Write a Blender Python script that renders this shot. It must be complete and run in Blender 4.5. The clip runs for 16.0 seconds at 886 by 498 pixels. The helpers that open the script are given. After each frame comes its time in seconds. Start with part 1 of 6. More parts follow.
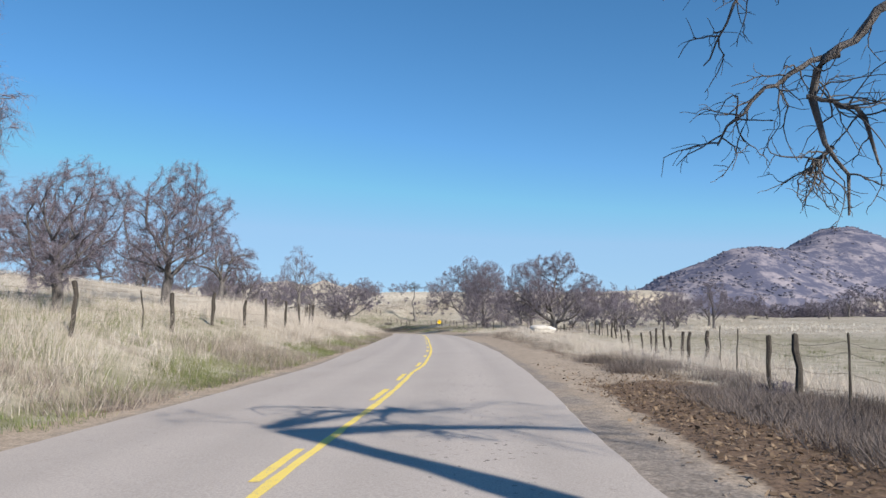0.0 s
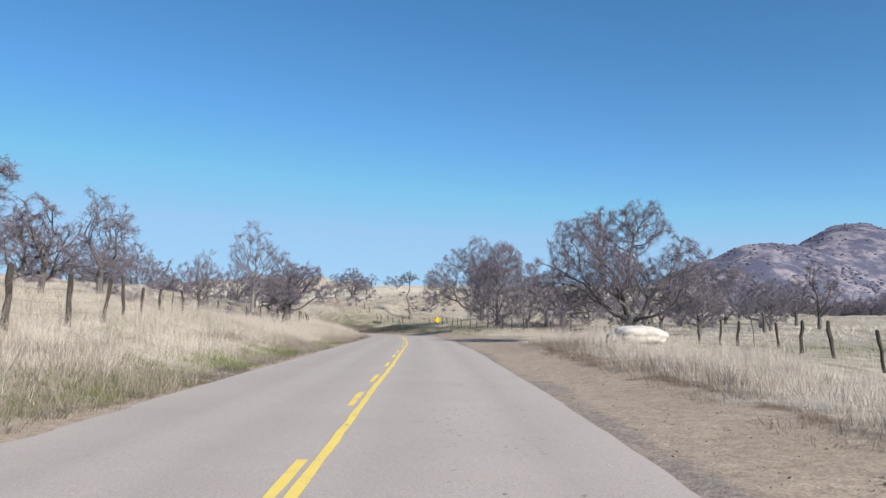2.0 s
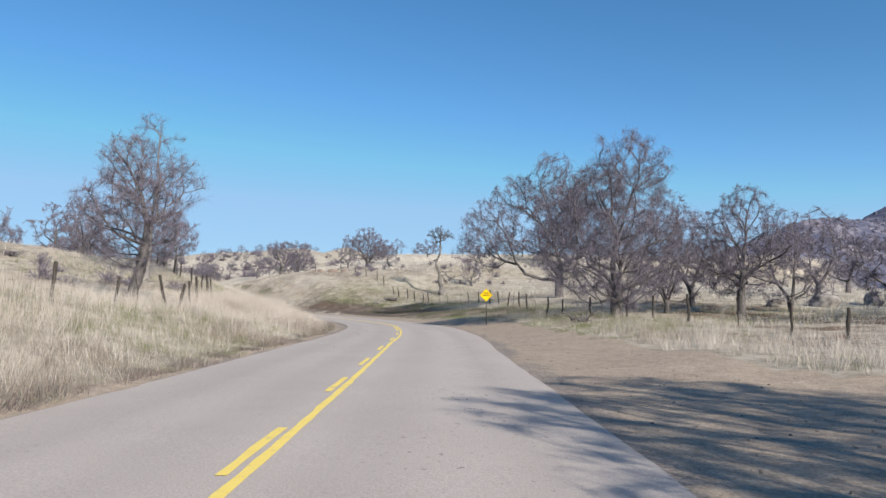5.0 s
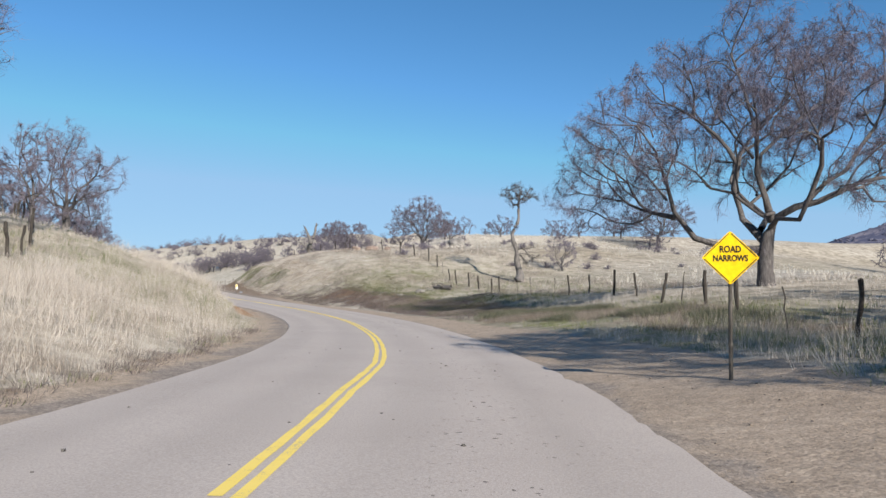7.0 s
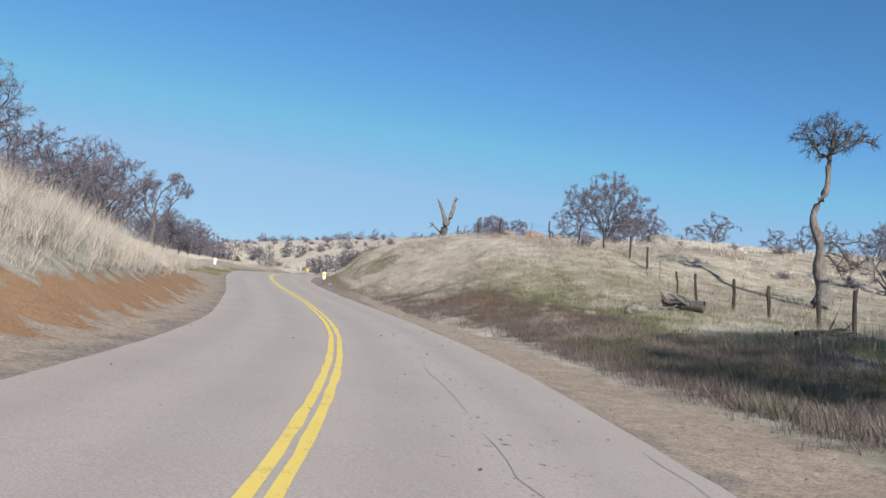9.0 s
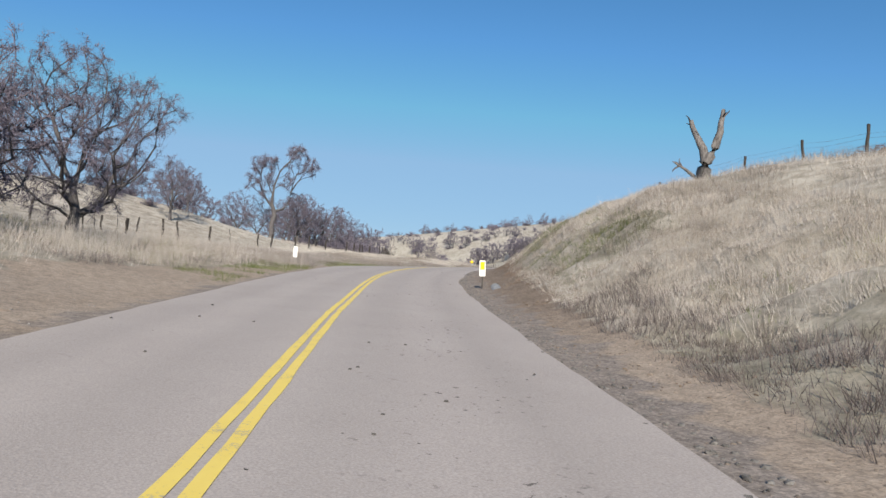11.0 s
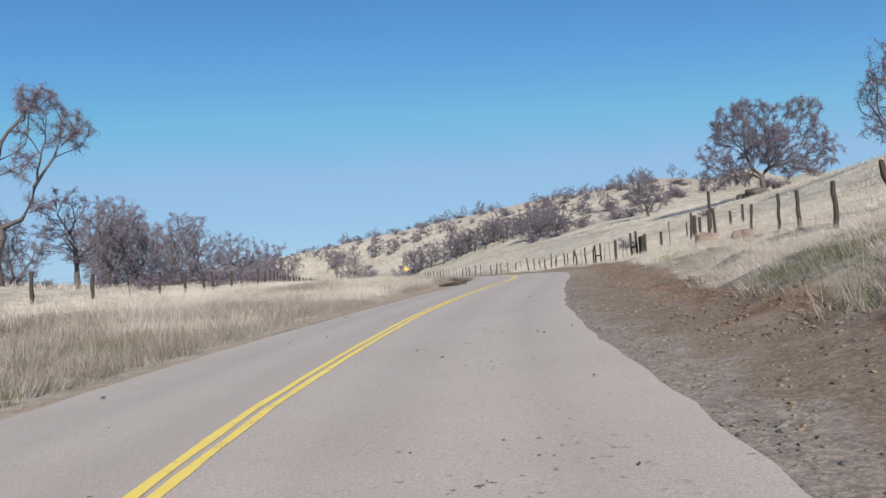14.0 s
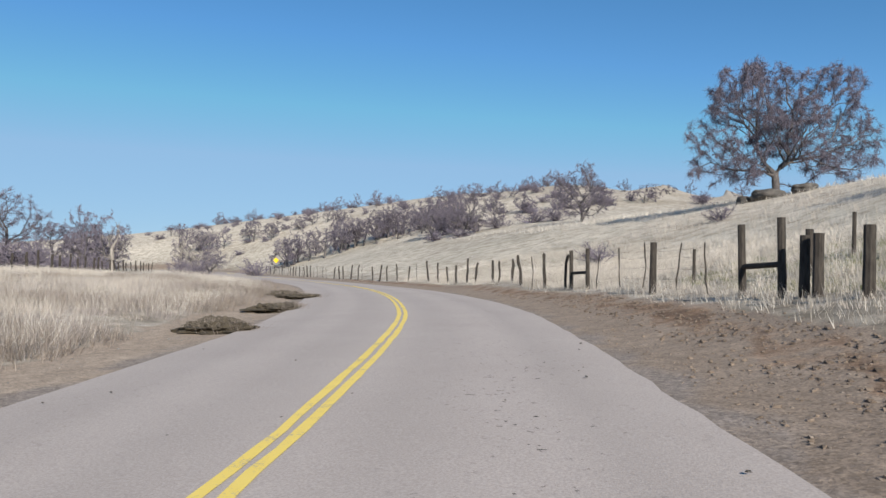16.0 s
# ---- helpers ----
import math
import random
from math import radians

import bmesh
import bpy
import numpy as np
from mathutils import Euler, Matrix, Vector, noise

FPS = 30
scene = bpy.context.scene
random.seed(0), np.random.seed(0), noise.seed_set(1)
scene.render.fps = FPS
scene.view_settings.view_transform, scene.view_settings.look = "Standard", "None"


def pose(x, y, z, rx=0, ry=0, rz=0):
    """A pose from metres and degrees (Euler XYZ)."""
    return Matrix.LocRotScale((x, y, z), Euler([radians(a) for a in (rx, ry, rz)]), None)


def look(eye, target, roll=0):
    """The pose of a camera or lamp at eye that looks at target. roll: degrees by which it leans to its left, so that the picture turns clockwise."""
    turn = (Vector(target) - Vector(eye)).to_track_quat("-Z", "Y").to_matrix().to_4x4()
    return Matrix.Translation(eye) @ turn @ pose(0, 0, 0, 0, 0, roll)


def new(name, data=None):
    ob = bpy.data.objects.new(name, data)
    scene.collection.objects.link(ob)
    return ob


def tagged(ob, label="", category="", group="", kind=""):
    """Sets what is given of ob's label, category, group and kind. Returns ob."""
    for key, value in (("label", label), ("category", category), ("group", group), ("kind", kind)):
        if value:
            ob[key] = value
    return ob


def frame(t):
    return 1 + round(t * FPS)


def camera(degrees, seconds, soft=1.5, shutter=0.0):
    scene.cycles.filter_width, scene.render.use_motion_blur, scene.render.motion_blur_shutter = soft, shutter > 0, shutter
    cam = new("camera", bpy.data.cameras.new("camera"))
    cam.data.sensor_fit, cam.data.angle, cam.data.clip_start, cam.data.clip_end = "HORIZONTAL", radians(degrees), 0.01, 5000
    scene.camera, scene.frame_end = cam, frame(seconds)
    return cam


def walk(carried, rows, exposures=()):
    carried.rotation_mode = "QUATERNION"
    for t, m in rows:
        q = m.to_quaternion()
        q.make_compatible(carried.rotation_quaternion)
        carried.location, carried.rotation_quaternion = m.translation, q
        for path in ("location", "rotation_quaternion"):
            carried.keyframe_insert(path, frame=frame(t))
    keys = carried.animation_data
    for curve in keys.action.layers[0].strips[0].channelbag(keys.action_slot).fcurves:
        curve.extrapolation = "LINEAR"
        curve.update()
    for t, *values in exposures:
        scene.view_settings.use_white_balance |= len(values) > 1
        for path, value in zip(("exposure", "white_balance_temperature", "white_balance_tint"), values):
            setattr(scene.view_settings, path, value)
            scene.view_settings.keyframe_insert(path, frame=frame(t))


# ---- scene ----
# Camera: carried in a car along a country road
cam = camera(63.0, 16.0, soft=1.5)
ROWS = [  # seconds, x, y, z, yaw, pitch, roll
    (0.0, 0.297, -0.264, 1.320, 0.59, 6.80, -0.47),
    (0.5, 0.434, 7.630, 1.445, 0.50, 7.18, -0.31),
    (1.0, 0.507, 15.383, 1.574, 0.64, 7.32, 0.06),
    (1.5, 0.510, 23.000, 1.707, 0.78, 6.89, 0.18),
    (2.0, 0.430, 30.500, 1.842, 0.89, 6.65, -0.38),
    (2.5, 0.263, 37.913, 1.977, 0.73, 6.51, -1.15),
    (3.0, 0.021, 45.283, 2.107, 0.65, 6.59, -1.49),
    (3.5, -0.263, 52.664, 2.231, 1.30, 6.23, -0.68),
    (3.7, -0.381, 55.631, 2.277, 1.59, 5.93, -0.36),
    (5.8, -1.830, 87.759, 2.641, 6.07, 4.74, -0.06),
    (6.0, -2.058, 90.904, 2.662, 6.65, 4.73, 0.01),
    (6.5, -2.781, 98.786, 2.708, 8.53, 4.88, 0.34),
    (7.0, -3.783, 106.647, 2.746, 9.93, 4.18, 1.14),
    (7.5, -5.142, 114.415, 2.781, 10.37, 3.97, 2.11),
    (8.0, -6.935, 122.019, 2.821, 12.90, 3.50, 3.83),
    (8.5, -9.222, 129.394, 2.875, 16.88, 4.29, 5.71),
    (9.0, -12.024, 136.494, 2.950, 22.59, 4.27, 6.64),
    (9.5, -15.316, 143.298, 3.055, 28.70, 3.24, 6.97),
    (10.0, -19.033, 149.809, 3.197, 33.14, 2.78, 6.60),
    (10.2, -20.620, 152.338, 3.264, 33.88, 2.51, 6.14),
    (12.3, -38.872, 177.176, 4.272, 37.68, 2.68, 1.53),
    (12.5, -40.599, 179.478, 4.384, 37.44, 2.89, 0.66),
    (13.0, -44.776, 185.264, 4.666, 35.60, 2.99, -0.92),
    (13.5, -48.697, 191.136, 4.942, 32.47, 3.01, -2.38),
    (14.0, -52.308, 197.132, 5.205, 29.66, 2.54, -3.79),
    (14.5, -55.590, 203.276, 5.454, 27.07, 2.60, -3.44),
    (15.0, -58.551, 209.586, 5.684, 23.81, 2.41, -1.72),
    (15.5, -61.211, 216.068, 5.896, 21.67, 2.50, -0.86),
    (16.0, -63.583, 222.726, 6.090, 21.49, 2.16, 1.11),
]
walk(cam, [(t, pose(x, y, z, 0, 0, yaw) @ pose(0, 0, 0, 90 + pitch) @ pose(0, 0, 0, 0, 0, roll)) for t, x, y, z, yaw, pitch, roll in ROWS], exposures=((0.0, 0.72), (6.5, 0.68), (8.5, 0.58), (9.5, 0.52), (10.2, 0.47), (12.5, 0.5), (16.0, 0.5)))

# Light: low winter sun behind the drive, clear sky
SUN_ELEV, SUN_X, SUN_Y = radians(27.0), 0.61, -0.79
world = bpy.data.worlds.new("sky")
scene.world = world
world.use_nodes = True
wn = world.node_tree.nodes
sky = wn.new("ShaderNodeTexSky")
sky.sky_type, sky.sun_disc = "NISHITA", False
sky.sun_elevation, sky.sun_rotation = SUN_ELEV, math.atan2(SUN_X, SUN_Y)
sky.altitude, sky.air_density, sky.dust_density, sky.ozone_density = 700.0, 0.9, 0.0, 3.0
wn["Background"].inputs["Strength"].default_value = 0.095
deep = wn.new("ShaderNodeHueSaturation")
deep.inputs["Hue"].default_value, deep.inputs["Saturation"].default_value = 0.495, 1.2
world.node_tree.links.new(sky.outputs["Color"], deep.inputs["Color"])
haze = wn.new("ShaderNodeMix")  # dry air: the sky near the horizon stays blue
haze.data_type, haze.blend_type = "RGBA", "DARKEN"
haze.inputs[0].default_value, haze.inputs[7].default_value = 0.85, (2.2, 3.6, 5.3, 1)
world.node_tree.links.new(deep.outputs["Color"], haze.inputs[6])
world.node_tree.links.new(haze.outputs[2], wn["Background"].inputs["Color"])
sun = new("sun", bpy.data.lights.new("sun", "SUN"))
sun.data.energy, sun.data.angle, sun.data.color = 5.0, radians(0.53), (1.0, 0.92, 0.80)
sun.matrix_world = look((SUN_X * 50, SUN_Y * 50, 50 * math.tan(SUN_ELEV)), (0, 0, 0))
scene.view_settings.exposure = 0.6


# ---- materials ----
def nodes_of(name, rough=0.9):
    m = bpy.data.materials.new(name)
    m.use_nodes = True
    b = m.node_tree.nodes["Principled BSDF"]
    b.inputs["Roughness"].default_value = rough
    b.inputs["Specular IOR Level"].default_value = 0.25
    return m, m.node_tree, b


def noise_at(nt, scale, detail=6, rough=0.6, stretch=None):
    tc = nt.nodes.new("ShaderNodeNewGeometry")
    n = nt.nodes.new("ShaderNodeTexNoise")
    n.inputs["Scale"].default_value, n.inputs["Detail"].default_value, n.inputs["Roughness"].default_value = scale, detail, rough
    if stretch:
        mp = nt.nodes.new("ShaderNodeMapping")
        mp.inputs["Scale"].default_value = stretch
        nt.links.new(tc.outputs["Position"], mp.inputs["Vector"])
        nt.links.new(mp.outputs["Vector"], n.inputs["Vector"])
    else:
        nt.links.new(tc.outputs["Position"], n.inputs["Vector"])
    return n.outputs["Fac"]


def ramp(nt, fac, *stops):
    r = nt.nodes.new("ShaderNodeValToRGB")
    for i, (p, c) in enumerate(stops):
        e = r.color_ramp.elements[i] if i < 2 else r.color_ramp.elements.new(p)
        e.position, e.color = p, (*c, 1)
    nt.links.new(fac, r.inputs["Fac"])
    return r.outputs["Color"]


def mixed(nt, fac, a, b, mode="MIX"):
    m = nt.nodes.new("ShaderNodeMix")
    m.data_type, m.blend_type = "RGBA", mode
    for sock, v in ((m.inputs[0], fac), (m.inputs[6], a), (m.inputs[7], b)):
        if isinstance(v, (int, float)):
            sock.default_value = v
        elif isinstance(v, tuple):
            sock.default_value = (*v, 1)
        else:
            nt.links.new(v, sock)
    return m.outputs[2]


def bumped(nt, b, height, strength=0.4, distance=0.02):
    bp = nt.nodes.new("ShaderNodeBump")
    bp.inputs["Strength"].default_value, bp.inputs["Distance"].default_value = strength, distance
    nt.links.new(height, bp.inputs["Height"])
    nt.links.new(bp.outputs["Normal"], b.inputs["Normal"])


def math_node(nt, op, a, b=0.0, clamp=False):
    n = nt.nodes.new("ShaderNodeMath")
    n.operation, n.use_clamp = op, clamp
    for sock, v in zip(n.inputs, (a, b)):
        if isinstance(v, (int, float)):
            sock.default_value = v
        else:
            nt.links.new(v, sock)
    return n.outputs[0]


def attribute(nt, name):
    n = nt.nodes.new("ShaderNodeAttribute")
    n.attribute_name = name
    return n.outputs["Fac"]


def simple(name, dark, light, scale=6.0, rough=0.85, bump=0.3, distance=0.01, metal=0.0, stretch=None):
    """A surface of two tones, mottled at two scales, with fine relief."""
    m, nt, b = nodes_of(name, rough)
    big, fine = noise_at(nt, scale, stretch=stretch), noise_at(nt, scale * 9, 4)
    col = ramp(nt, big, (0.3, dark), (0.7, light))
    col = mixed(nt, 0.35, col, ramp(nt, fine, (0.3, (0.55, 0.55, 0.55)), (0.7, (1.25, 1.25, 1.25))), "MULTIPLY")
    nt.links.new(col, b.inputs["Base Color"])
    b.inputs["Metallic"].default_value = metal
    bumped(nt, b, fine, bump, distance)
    return m


def ground_material():
    m, nt, b = nodes_of("ground", 0.95)
    b.inputs["Specular IOR Level"].default_value = 0.1
    wide, mid, fine = noise_at(nt, 0.05, 5), noise_at(nt, 0.6, 8, 0.65), noise_at(nt, 14.0, 6, 0.7)
    straw = mixed(nt, mid, (0.27, 0.238, 0.197), (0.52, 0.475, 0.415))
    straw = mixed(nt, ramp(nt, wide, (0.45, (0, 0, 0)), (0.7, (0.6, 0.6, 0.6))), straw, (0.22, 0.185, 0.13))
    straw = mixed(nt, attribute(nt, "bleached"), straw, mixed(nt, mid, (0.43, 0.385, 0.32), (0.66, 0.61, 0.525)))
    straw = mixed(nt, 0.8, straw, ramp(nt, noise_at(nt, 0.9, 9, 0.75), (0.38, (0.5, 0.475, 0.44)), (0.6, (1.3, 1.3, 1.3))), "MULTIPLY")
    green = mixed(nt, fine, (0.09, 0.10, 0.045), (0.19, 0.18, 0.09))
    gmask = math_node(nt, "MULTIPLY", attribute(nt, "green"), ramp(nt, mid, (0.35, (0, 0, 0)), (0.6, (1, 1, 1))), True)
    col = mixed(nt, gmask, straw, green)
    dirt = mixed(nt, mid, (0.285, 0.227, 0.177), (0.455, 0.377, 0.305))
    dirt = mixed(nt, attribute(nt, "brown"), dirt, mixed(nt, mid, (0.165, 0.128, 0.1), (0.315, 0.25, 0.198)))
    dirt = mixed(nt, ramp(nt, fine, (0.5, (0, 0, 0)), (0.75, (0.7, 0.7, 0.7))), dirt, (0.19, 0.15, 0.115))
    dmask = math_node(nt, "ADD", attribute(nt, "dirt"), math_node(nt, "MULTIPLY", math_node(nt, "SUBTRACT", mid, 0.5), 0.9))
    col = mixed(nt, ramp(nt, dmask, (0.42, (0, 0, 0)), (0.58, (1, 1, 1))), col, dirt)
    red = mixed(nt, mid, (0.235, 0.135, 0.078), (0.40, 0.255, 0.155))
    rmask = math_node(nt, "ADD", attribute(nt, "red"), math_node(nt, "MULTIPLY", math_node(nt, "SUBTRACT", mid, 0.5), 0.8))
    col = mixed(nt, ramp(nt, rmask, (0.42, (0, 0, 0)), (0.6, (1, 1, 1))), col, red)
    gravel = mixed(nt, fine, (0.17, 0.145, 0.127), (0.345, 0.297, 0.262))
    vmask = math_node(nt, "ADD", attribute(nt, "gravel"), math_node(nt, "MULTIPLY", math_node(nt, "SUBTRACT", mid, 0.5), 0.9))
    col = mixed(nt, ramp(nt, vmask, (0.42, (0, 0, 0)), (0.6, (1, 1, 1))), col, gravel)
    litter = mixed(nt, fine, (0.075, 0.055, 0.044), (0.23, 0.155, 0.108))
    lmask = math_node(nt, "ADD", attribute(nt, "litter"), math_node(nt, "MULTIPLY", math_node(nt, "SUBTRACT", mid, 0.5), 1.1))
    col = mixed(nt, ramp(nt, lmask, (0.42, (0, 0, 0)), (0.58, (1, 1, 1))), col, litter)
    rubble = ramp(nt, noise_at(nt, 4.5, 9, 0.72), (0.36, (0.5, 0.5, 0.5)), (0.64, (1.25, 1.25, 1.25)))
    col = mixed(nt, math_node(nt, "MULTIPLY", ramp(nt, dmask, (0.3, (0, 0, 0)), (0.6, (1, 1, 1))), 0.45), col, mixed(nt, 1.0, col, rubble, "MULTIPLY"))
    # loose grains, each with its own tone
    grain = nt.nodes.new("ShaderNodeTexVoronoi")
    grain.inputs["Scale"].default_value = 42.0
    gp = nt.nodes.new("ShaderNodeNewGeometry")
    nt.links.new(gp.outputs["Position"], grain.inputs["Vector"])
    tone = nt.nodes.new("ShaderNodeRGBToBW")
    nt.links.new(grain.outputs["Color"], tone.inputs[0])
    speck = ramp(nt, tone.outputs[0], (0.15, (0.5, 0.48, 0.47)), (0.5, (1.0, 1.0, 1.0)), (0.85, (1.45, 1.43, 1.4)))
    bare = math_node(nt, "MAXIMUM", ramp(nt, dmask, (0.3, (0, 0, 0)), (0.6, (1, 1, 1))), attribute(nt, "gravel"))
    col = mixed(nt, math_node(nt, "MULTIPLY", bare, 0.45), col, mixed(nt, 1.0, col, speck, "MULTIPLY"))
    # far scrub cover; blue-violet of distant haze is mixed into both tones
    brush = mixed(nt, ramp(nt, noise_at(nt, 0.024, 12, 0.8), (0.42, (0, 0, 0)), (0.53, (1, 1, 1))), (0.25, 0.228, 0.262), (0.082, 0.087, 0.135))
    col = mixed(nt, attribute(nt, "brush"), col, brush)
    col = mixed(nt, 0.5, col, ramp(nt, fine, (0.3, (0.6, 0.6, 0.6)), (0.7, (1.3, 1.3, 1.3))), "MULTIPLY")
    nt.links.new(col, b.inputs["Base Color"])
    bumped(nt, b, math_node(nt, "ADD", mid, math_node(nt, "MULTIPLY", fine, 0.4)), 0.6, 0.07)
    return m


def asphalt_material():
    m, nt, b = nodes_of("asphalt", 0.85)
    grit, patch = noise_at(nt, 55.0, 4, 0.7), noise_at(nt, 0.5, 6, 0.6)
    v = nt.nodes.new("ShaderNodeTexVoronoi")
    v.inputs["Scale"].default_value = 70.0
    g = nt.nodes.new("ShaderNodeNewGeometry")
    nt.links.new(g.outputs["Position"], v.inputs["Vector"])
    col = mixed(nt, patch, (0.36, 0.315, 0.288), (0.45, 0.40, 0.37))
    col = mixed(nt, 0.55, col, ramp(nt, grit, (0.3, (0.55, 0.55, 0.55)), (0.7, (1.35, 1.35, 1.35))), "MULTIPLY")
    # tyre tracks: slightly polished, darker strips along the lanes
    track = attribute(nt, "track")
    col = mixed(nt, math_node(nt, "MULTIPLY", track, 0.22), col, (0.20, 0.18, 0.165))
    # tar specks and small holes gathered in the right wheel path
    n2 = noise_at(nt, 11.0, 4, 0.6)
    crack = ramp(nt, n2, (0.635, (0, 0, 0)), (0.66, (1, 1, 1)))
    cm = math_node(nt, "MULTIPLY", crack, math_node(nt, "MULTIPLY", attribute(nt, "wear"), ramp(nt, noise_at(nt, 0.8, 5), (0.42, (0, 0, 0)), (0.55, (1, 1, 1)))))
    col = mixed(nt, cm, col, (0.05, 0.045, 0.04))
    nt.links.new(col, b.inputs["Base Color"])
    bumped(nt, b, math_node(nt, "SUBTRACT", v.outputs["Distance"], math_node(nt, "MULTIPLY", cm, 2.0)), 0.3, 0.005)
    return m


def paint_material():
    m, nt, b = nodes_of("yellow_paint", 0.6)
    grit, worn = noise_at(nt, 40.0, 5, 0.7), noise_at(nt, 3.0, 8, 0.7)
    col = mixed(nt, worn, (0.72, 0.53, 0.10), (0.82, 0.64, 0.17))
    chip = ramp(nt, math_node(nt, "MULTIPLY", grit, worn), (0.15, (1, 1, 1)), (0.2, (0, 0, 0)))
    col = mixed(nt, math_node(nt, "MULTIPLY", chip, 0.8), col, (0.36, 0.32, 0.27))
    nt.links.new(col, b.inputs["Base Color"])
    bumped(nt, b, grit, 0.3, 0.003)
    return m


def blade_material(name, tones):
    """Thin leaves that let some light through; each blade its own tone."""
    m, nt, b = nodes_of(name, 0.75)
    g = nt.nodes.new("ShaderNodeNewGeometry")
    n = len(tones)
    col = ramp(nt, g.outputs["Random Per Island"], *[(i / (n - 1), c) for i, c in enumerate(tones)])
    col = mixed(nt, 0.5, col, ramp(nt, noise_at(nt, 0.35, 5), (0.3, (0.6, 0.57, 0.52)), (0.7, (1.25, 1.25, 1.25))), "MULTIPLY")
    nt.links.new(col, b.inputs["Base Color"])
    tr = nt.nodes.new("ShaderNodeBsdfTranslucent")
    nt.links.new(col, tr.inputs["Color"])
    mx = nt.nodes.new("ShaderNodeMixShader")
    mx.inputs[0].default_value = 0.3
    out = nt.nodes["Material Output"]
    nt.links.new(b.outputs[0], mx.inputs[1])
    nt.links.new(tr.outputs[0], mx.inputs[2])
    nt.links.new(mx.outputs[0], out.inputs["Surface"])
    return m


M_GROUND, M_ASPHALT, M_PAINT = ground_material(), asphalt_material(), paint_material()
M_STRAW = blade_material("straw", [(0.27, 0.235, 0.205), (0.52, 0.47, 0.42), (0.67, 0.62, 0.568), (0.42, 0.37, 0.33)])
M_GREEN = blade_material("green_grass", [(0.095, 0.125, 0.045), (0.165, 0.19, 0.08), (0.26, 0.265, 0.135)])
M_BLEACH = blade_material("bleached_straw", [(0.40, 0.36, 0.315), (0.60, 0.555, 0.495), (0.74, 0.70, 0.64), (0.52, 0.475, 0.42)])
M_BANKGREEN = blade_material("bank_grass", [(0.075, 0.092, 0.045), (0.125, 0.135, 0.07), (0.21, 0.205, 0.125)])
M_DARKWEED = blade_material("dark_dead_weed", [(0.078, 0.065, 0.063), (0.158, 0.133, 0.127), (0.25, 0.213, 0.2)])
M_WEED = blade_material("dead_weed", [(0.15, 0.125, 0.108), (0.27, 0.23, 0.20), (0.38, 0.335, 0.295)])
M_BARK = simple("oak_bark", (0.05, 0.046, 0.047), (0.165, 0.152, 0.15), 5.0, 0.95, 0.9, 0.03, stretch=(3, 3, 0.7))
M_GREYBARK = simple("grey_bark", (0.075, 0.068, 0.065), (0.235, 0.217, 0.207), 4.0, 0.95, 0.8, 0.03, stretch=(3, 3, 0.7))
M_PALE = simple("bare_wood", (0.14, 0.125, 0.11), (0.38, 0.35, 0.32), 4.0, 0.9, 0.6, 0.02, stretch=(3, 3, 0.6))
M_TWIG = simple("oak_twigs", (0.096, 0.086, 0.11), (0.215, 0.191, 0.235), 3.0, 0.95, 0.2, 0.01)
M_POST = simple("weathered_post", (0.022, 0.019, 0.017), (0.075, 0.065, 0.057), 7.0, 0.9, 0.6, 0.01, stretch=(4, 4, 0.6))
M_WIRE = simple("rusty_wire", (0.10, 0.07, 0.05), (0.22, 0.17, 0.14), 20.0, 0.7, 0.1, 0.001, 0.5)
M_ROCK = simple("granite", (0.12, 0.113, 0.107), (0.33, 0.31, 0.29), 1.6, 0.95, 0.9, 0.06)
M_DARKROCK = simple("dark_granite", (0.045, 0.042, 0.04), (0.15, 0.14, 0.13), 2.2, 0.95, 0.9, 0.06)
M_CLOD = simple("dark_earth", (0.05, 0.042, 0.032), (0.15, 0.125, 0.09), 7.0, 1.0, 1.0, 0.05)
# Centre line of the road: x, y, z
ROAD = [
    (-1.20, -60.00, -0.90),
    (-1.20, -25.00, -0.35),
    (-1.20, -0.23, 0.07),
    (-0.79, 15.39, 0.32),
    (-0.77, 30.48, 0.59),
    (-1.16, 45.24, 0.86),
    (-1.84, 60.06, 1.09),
    (-2.65, 75.23, 1.28),
    (-3.67, 90.78, 1.41),
    (-5.10, 106.45, 1.50),
    (-7.76, 121.80, 1.57),
    (-12.59, 136.24, 1.70),
    (-19.59, 149.47, 1.95),
    (-28.27, 161.43, 2.34),
    (-37.43, 172.81, 2.85),
    (-46.15, 184.31, 3.42),
    (-53.72, 196.33, 3.92),
    (-59.89, 209.00, 4.37),
    (-64.72, 222.34, 4.79),
    (-71.17, 239.14, 5.14),
    (-80.17, 254.73, 5.34),
    (-91.50, 268.72, 5.44),
    (-104.00, 281.67, 5.54),
    (-116.50, 294.62, 5.64),
    (-129.01, 307.57, 5.74),
    (-140.58, 321.35, 5.84),
    (-151.16, 335.92, 5.94),
    (-176.00, 357.00, 6.10),
    (-210.00, 372.00, 6.30),
    (-260.00, 380.00, 6.60),
]

# ---- ground ----
rng = np.random.default_rng(7)


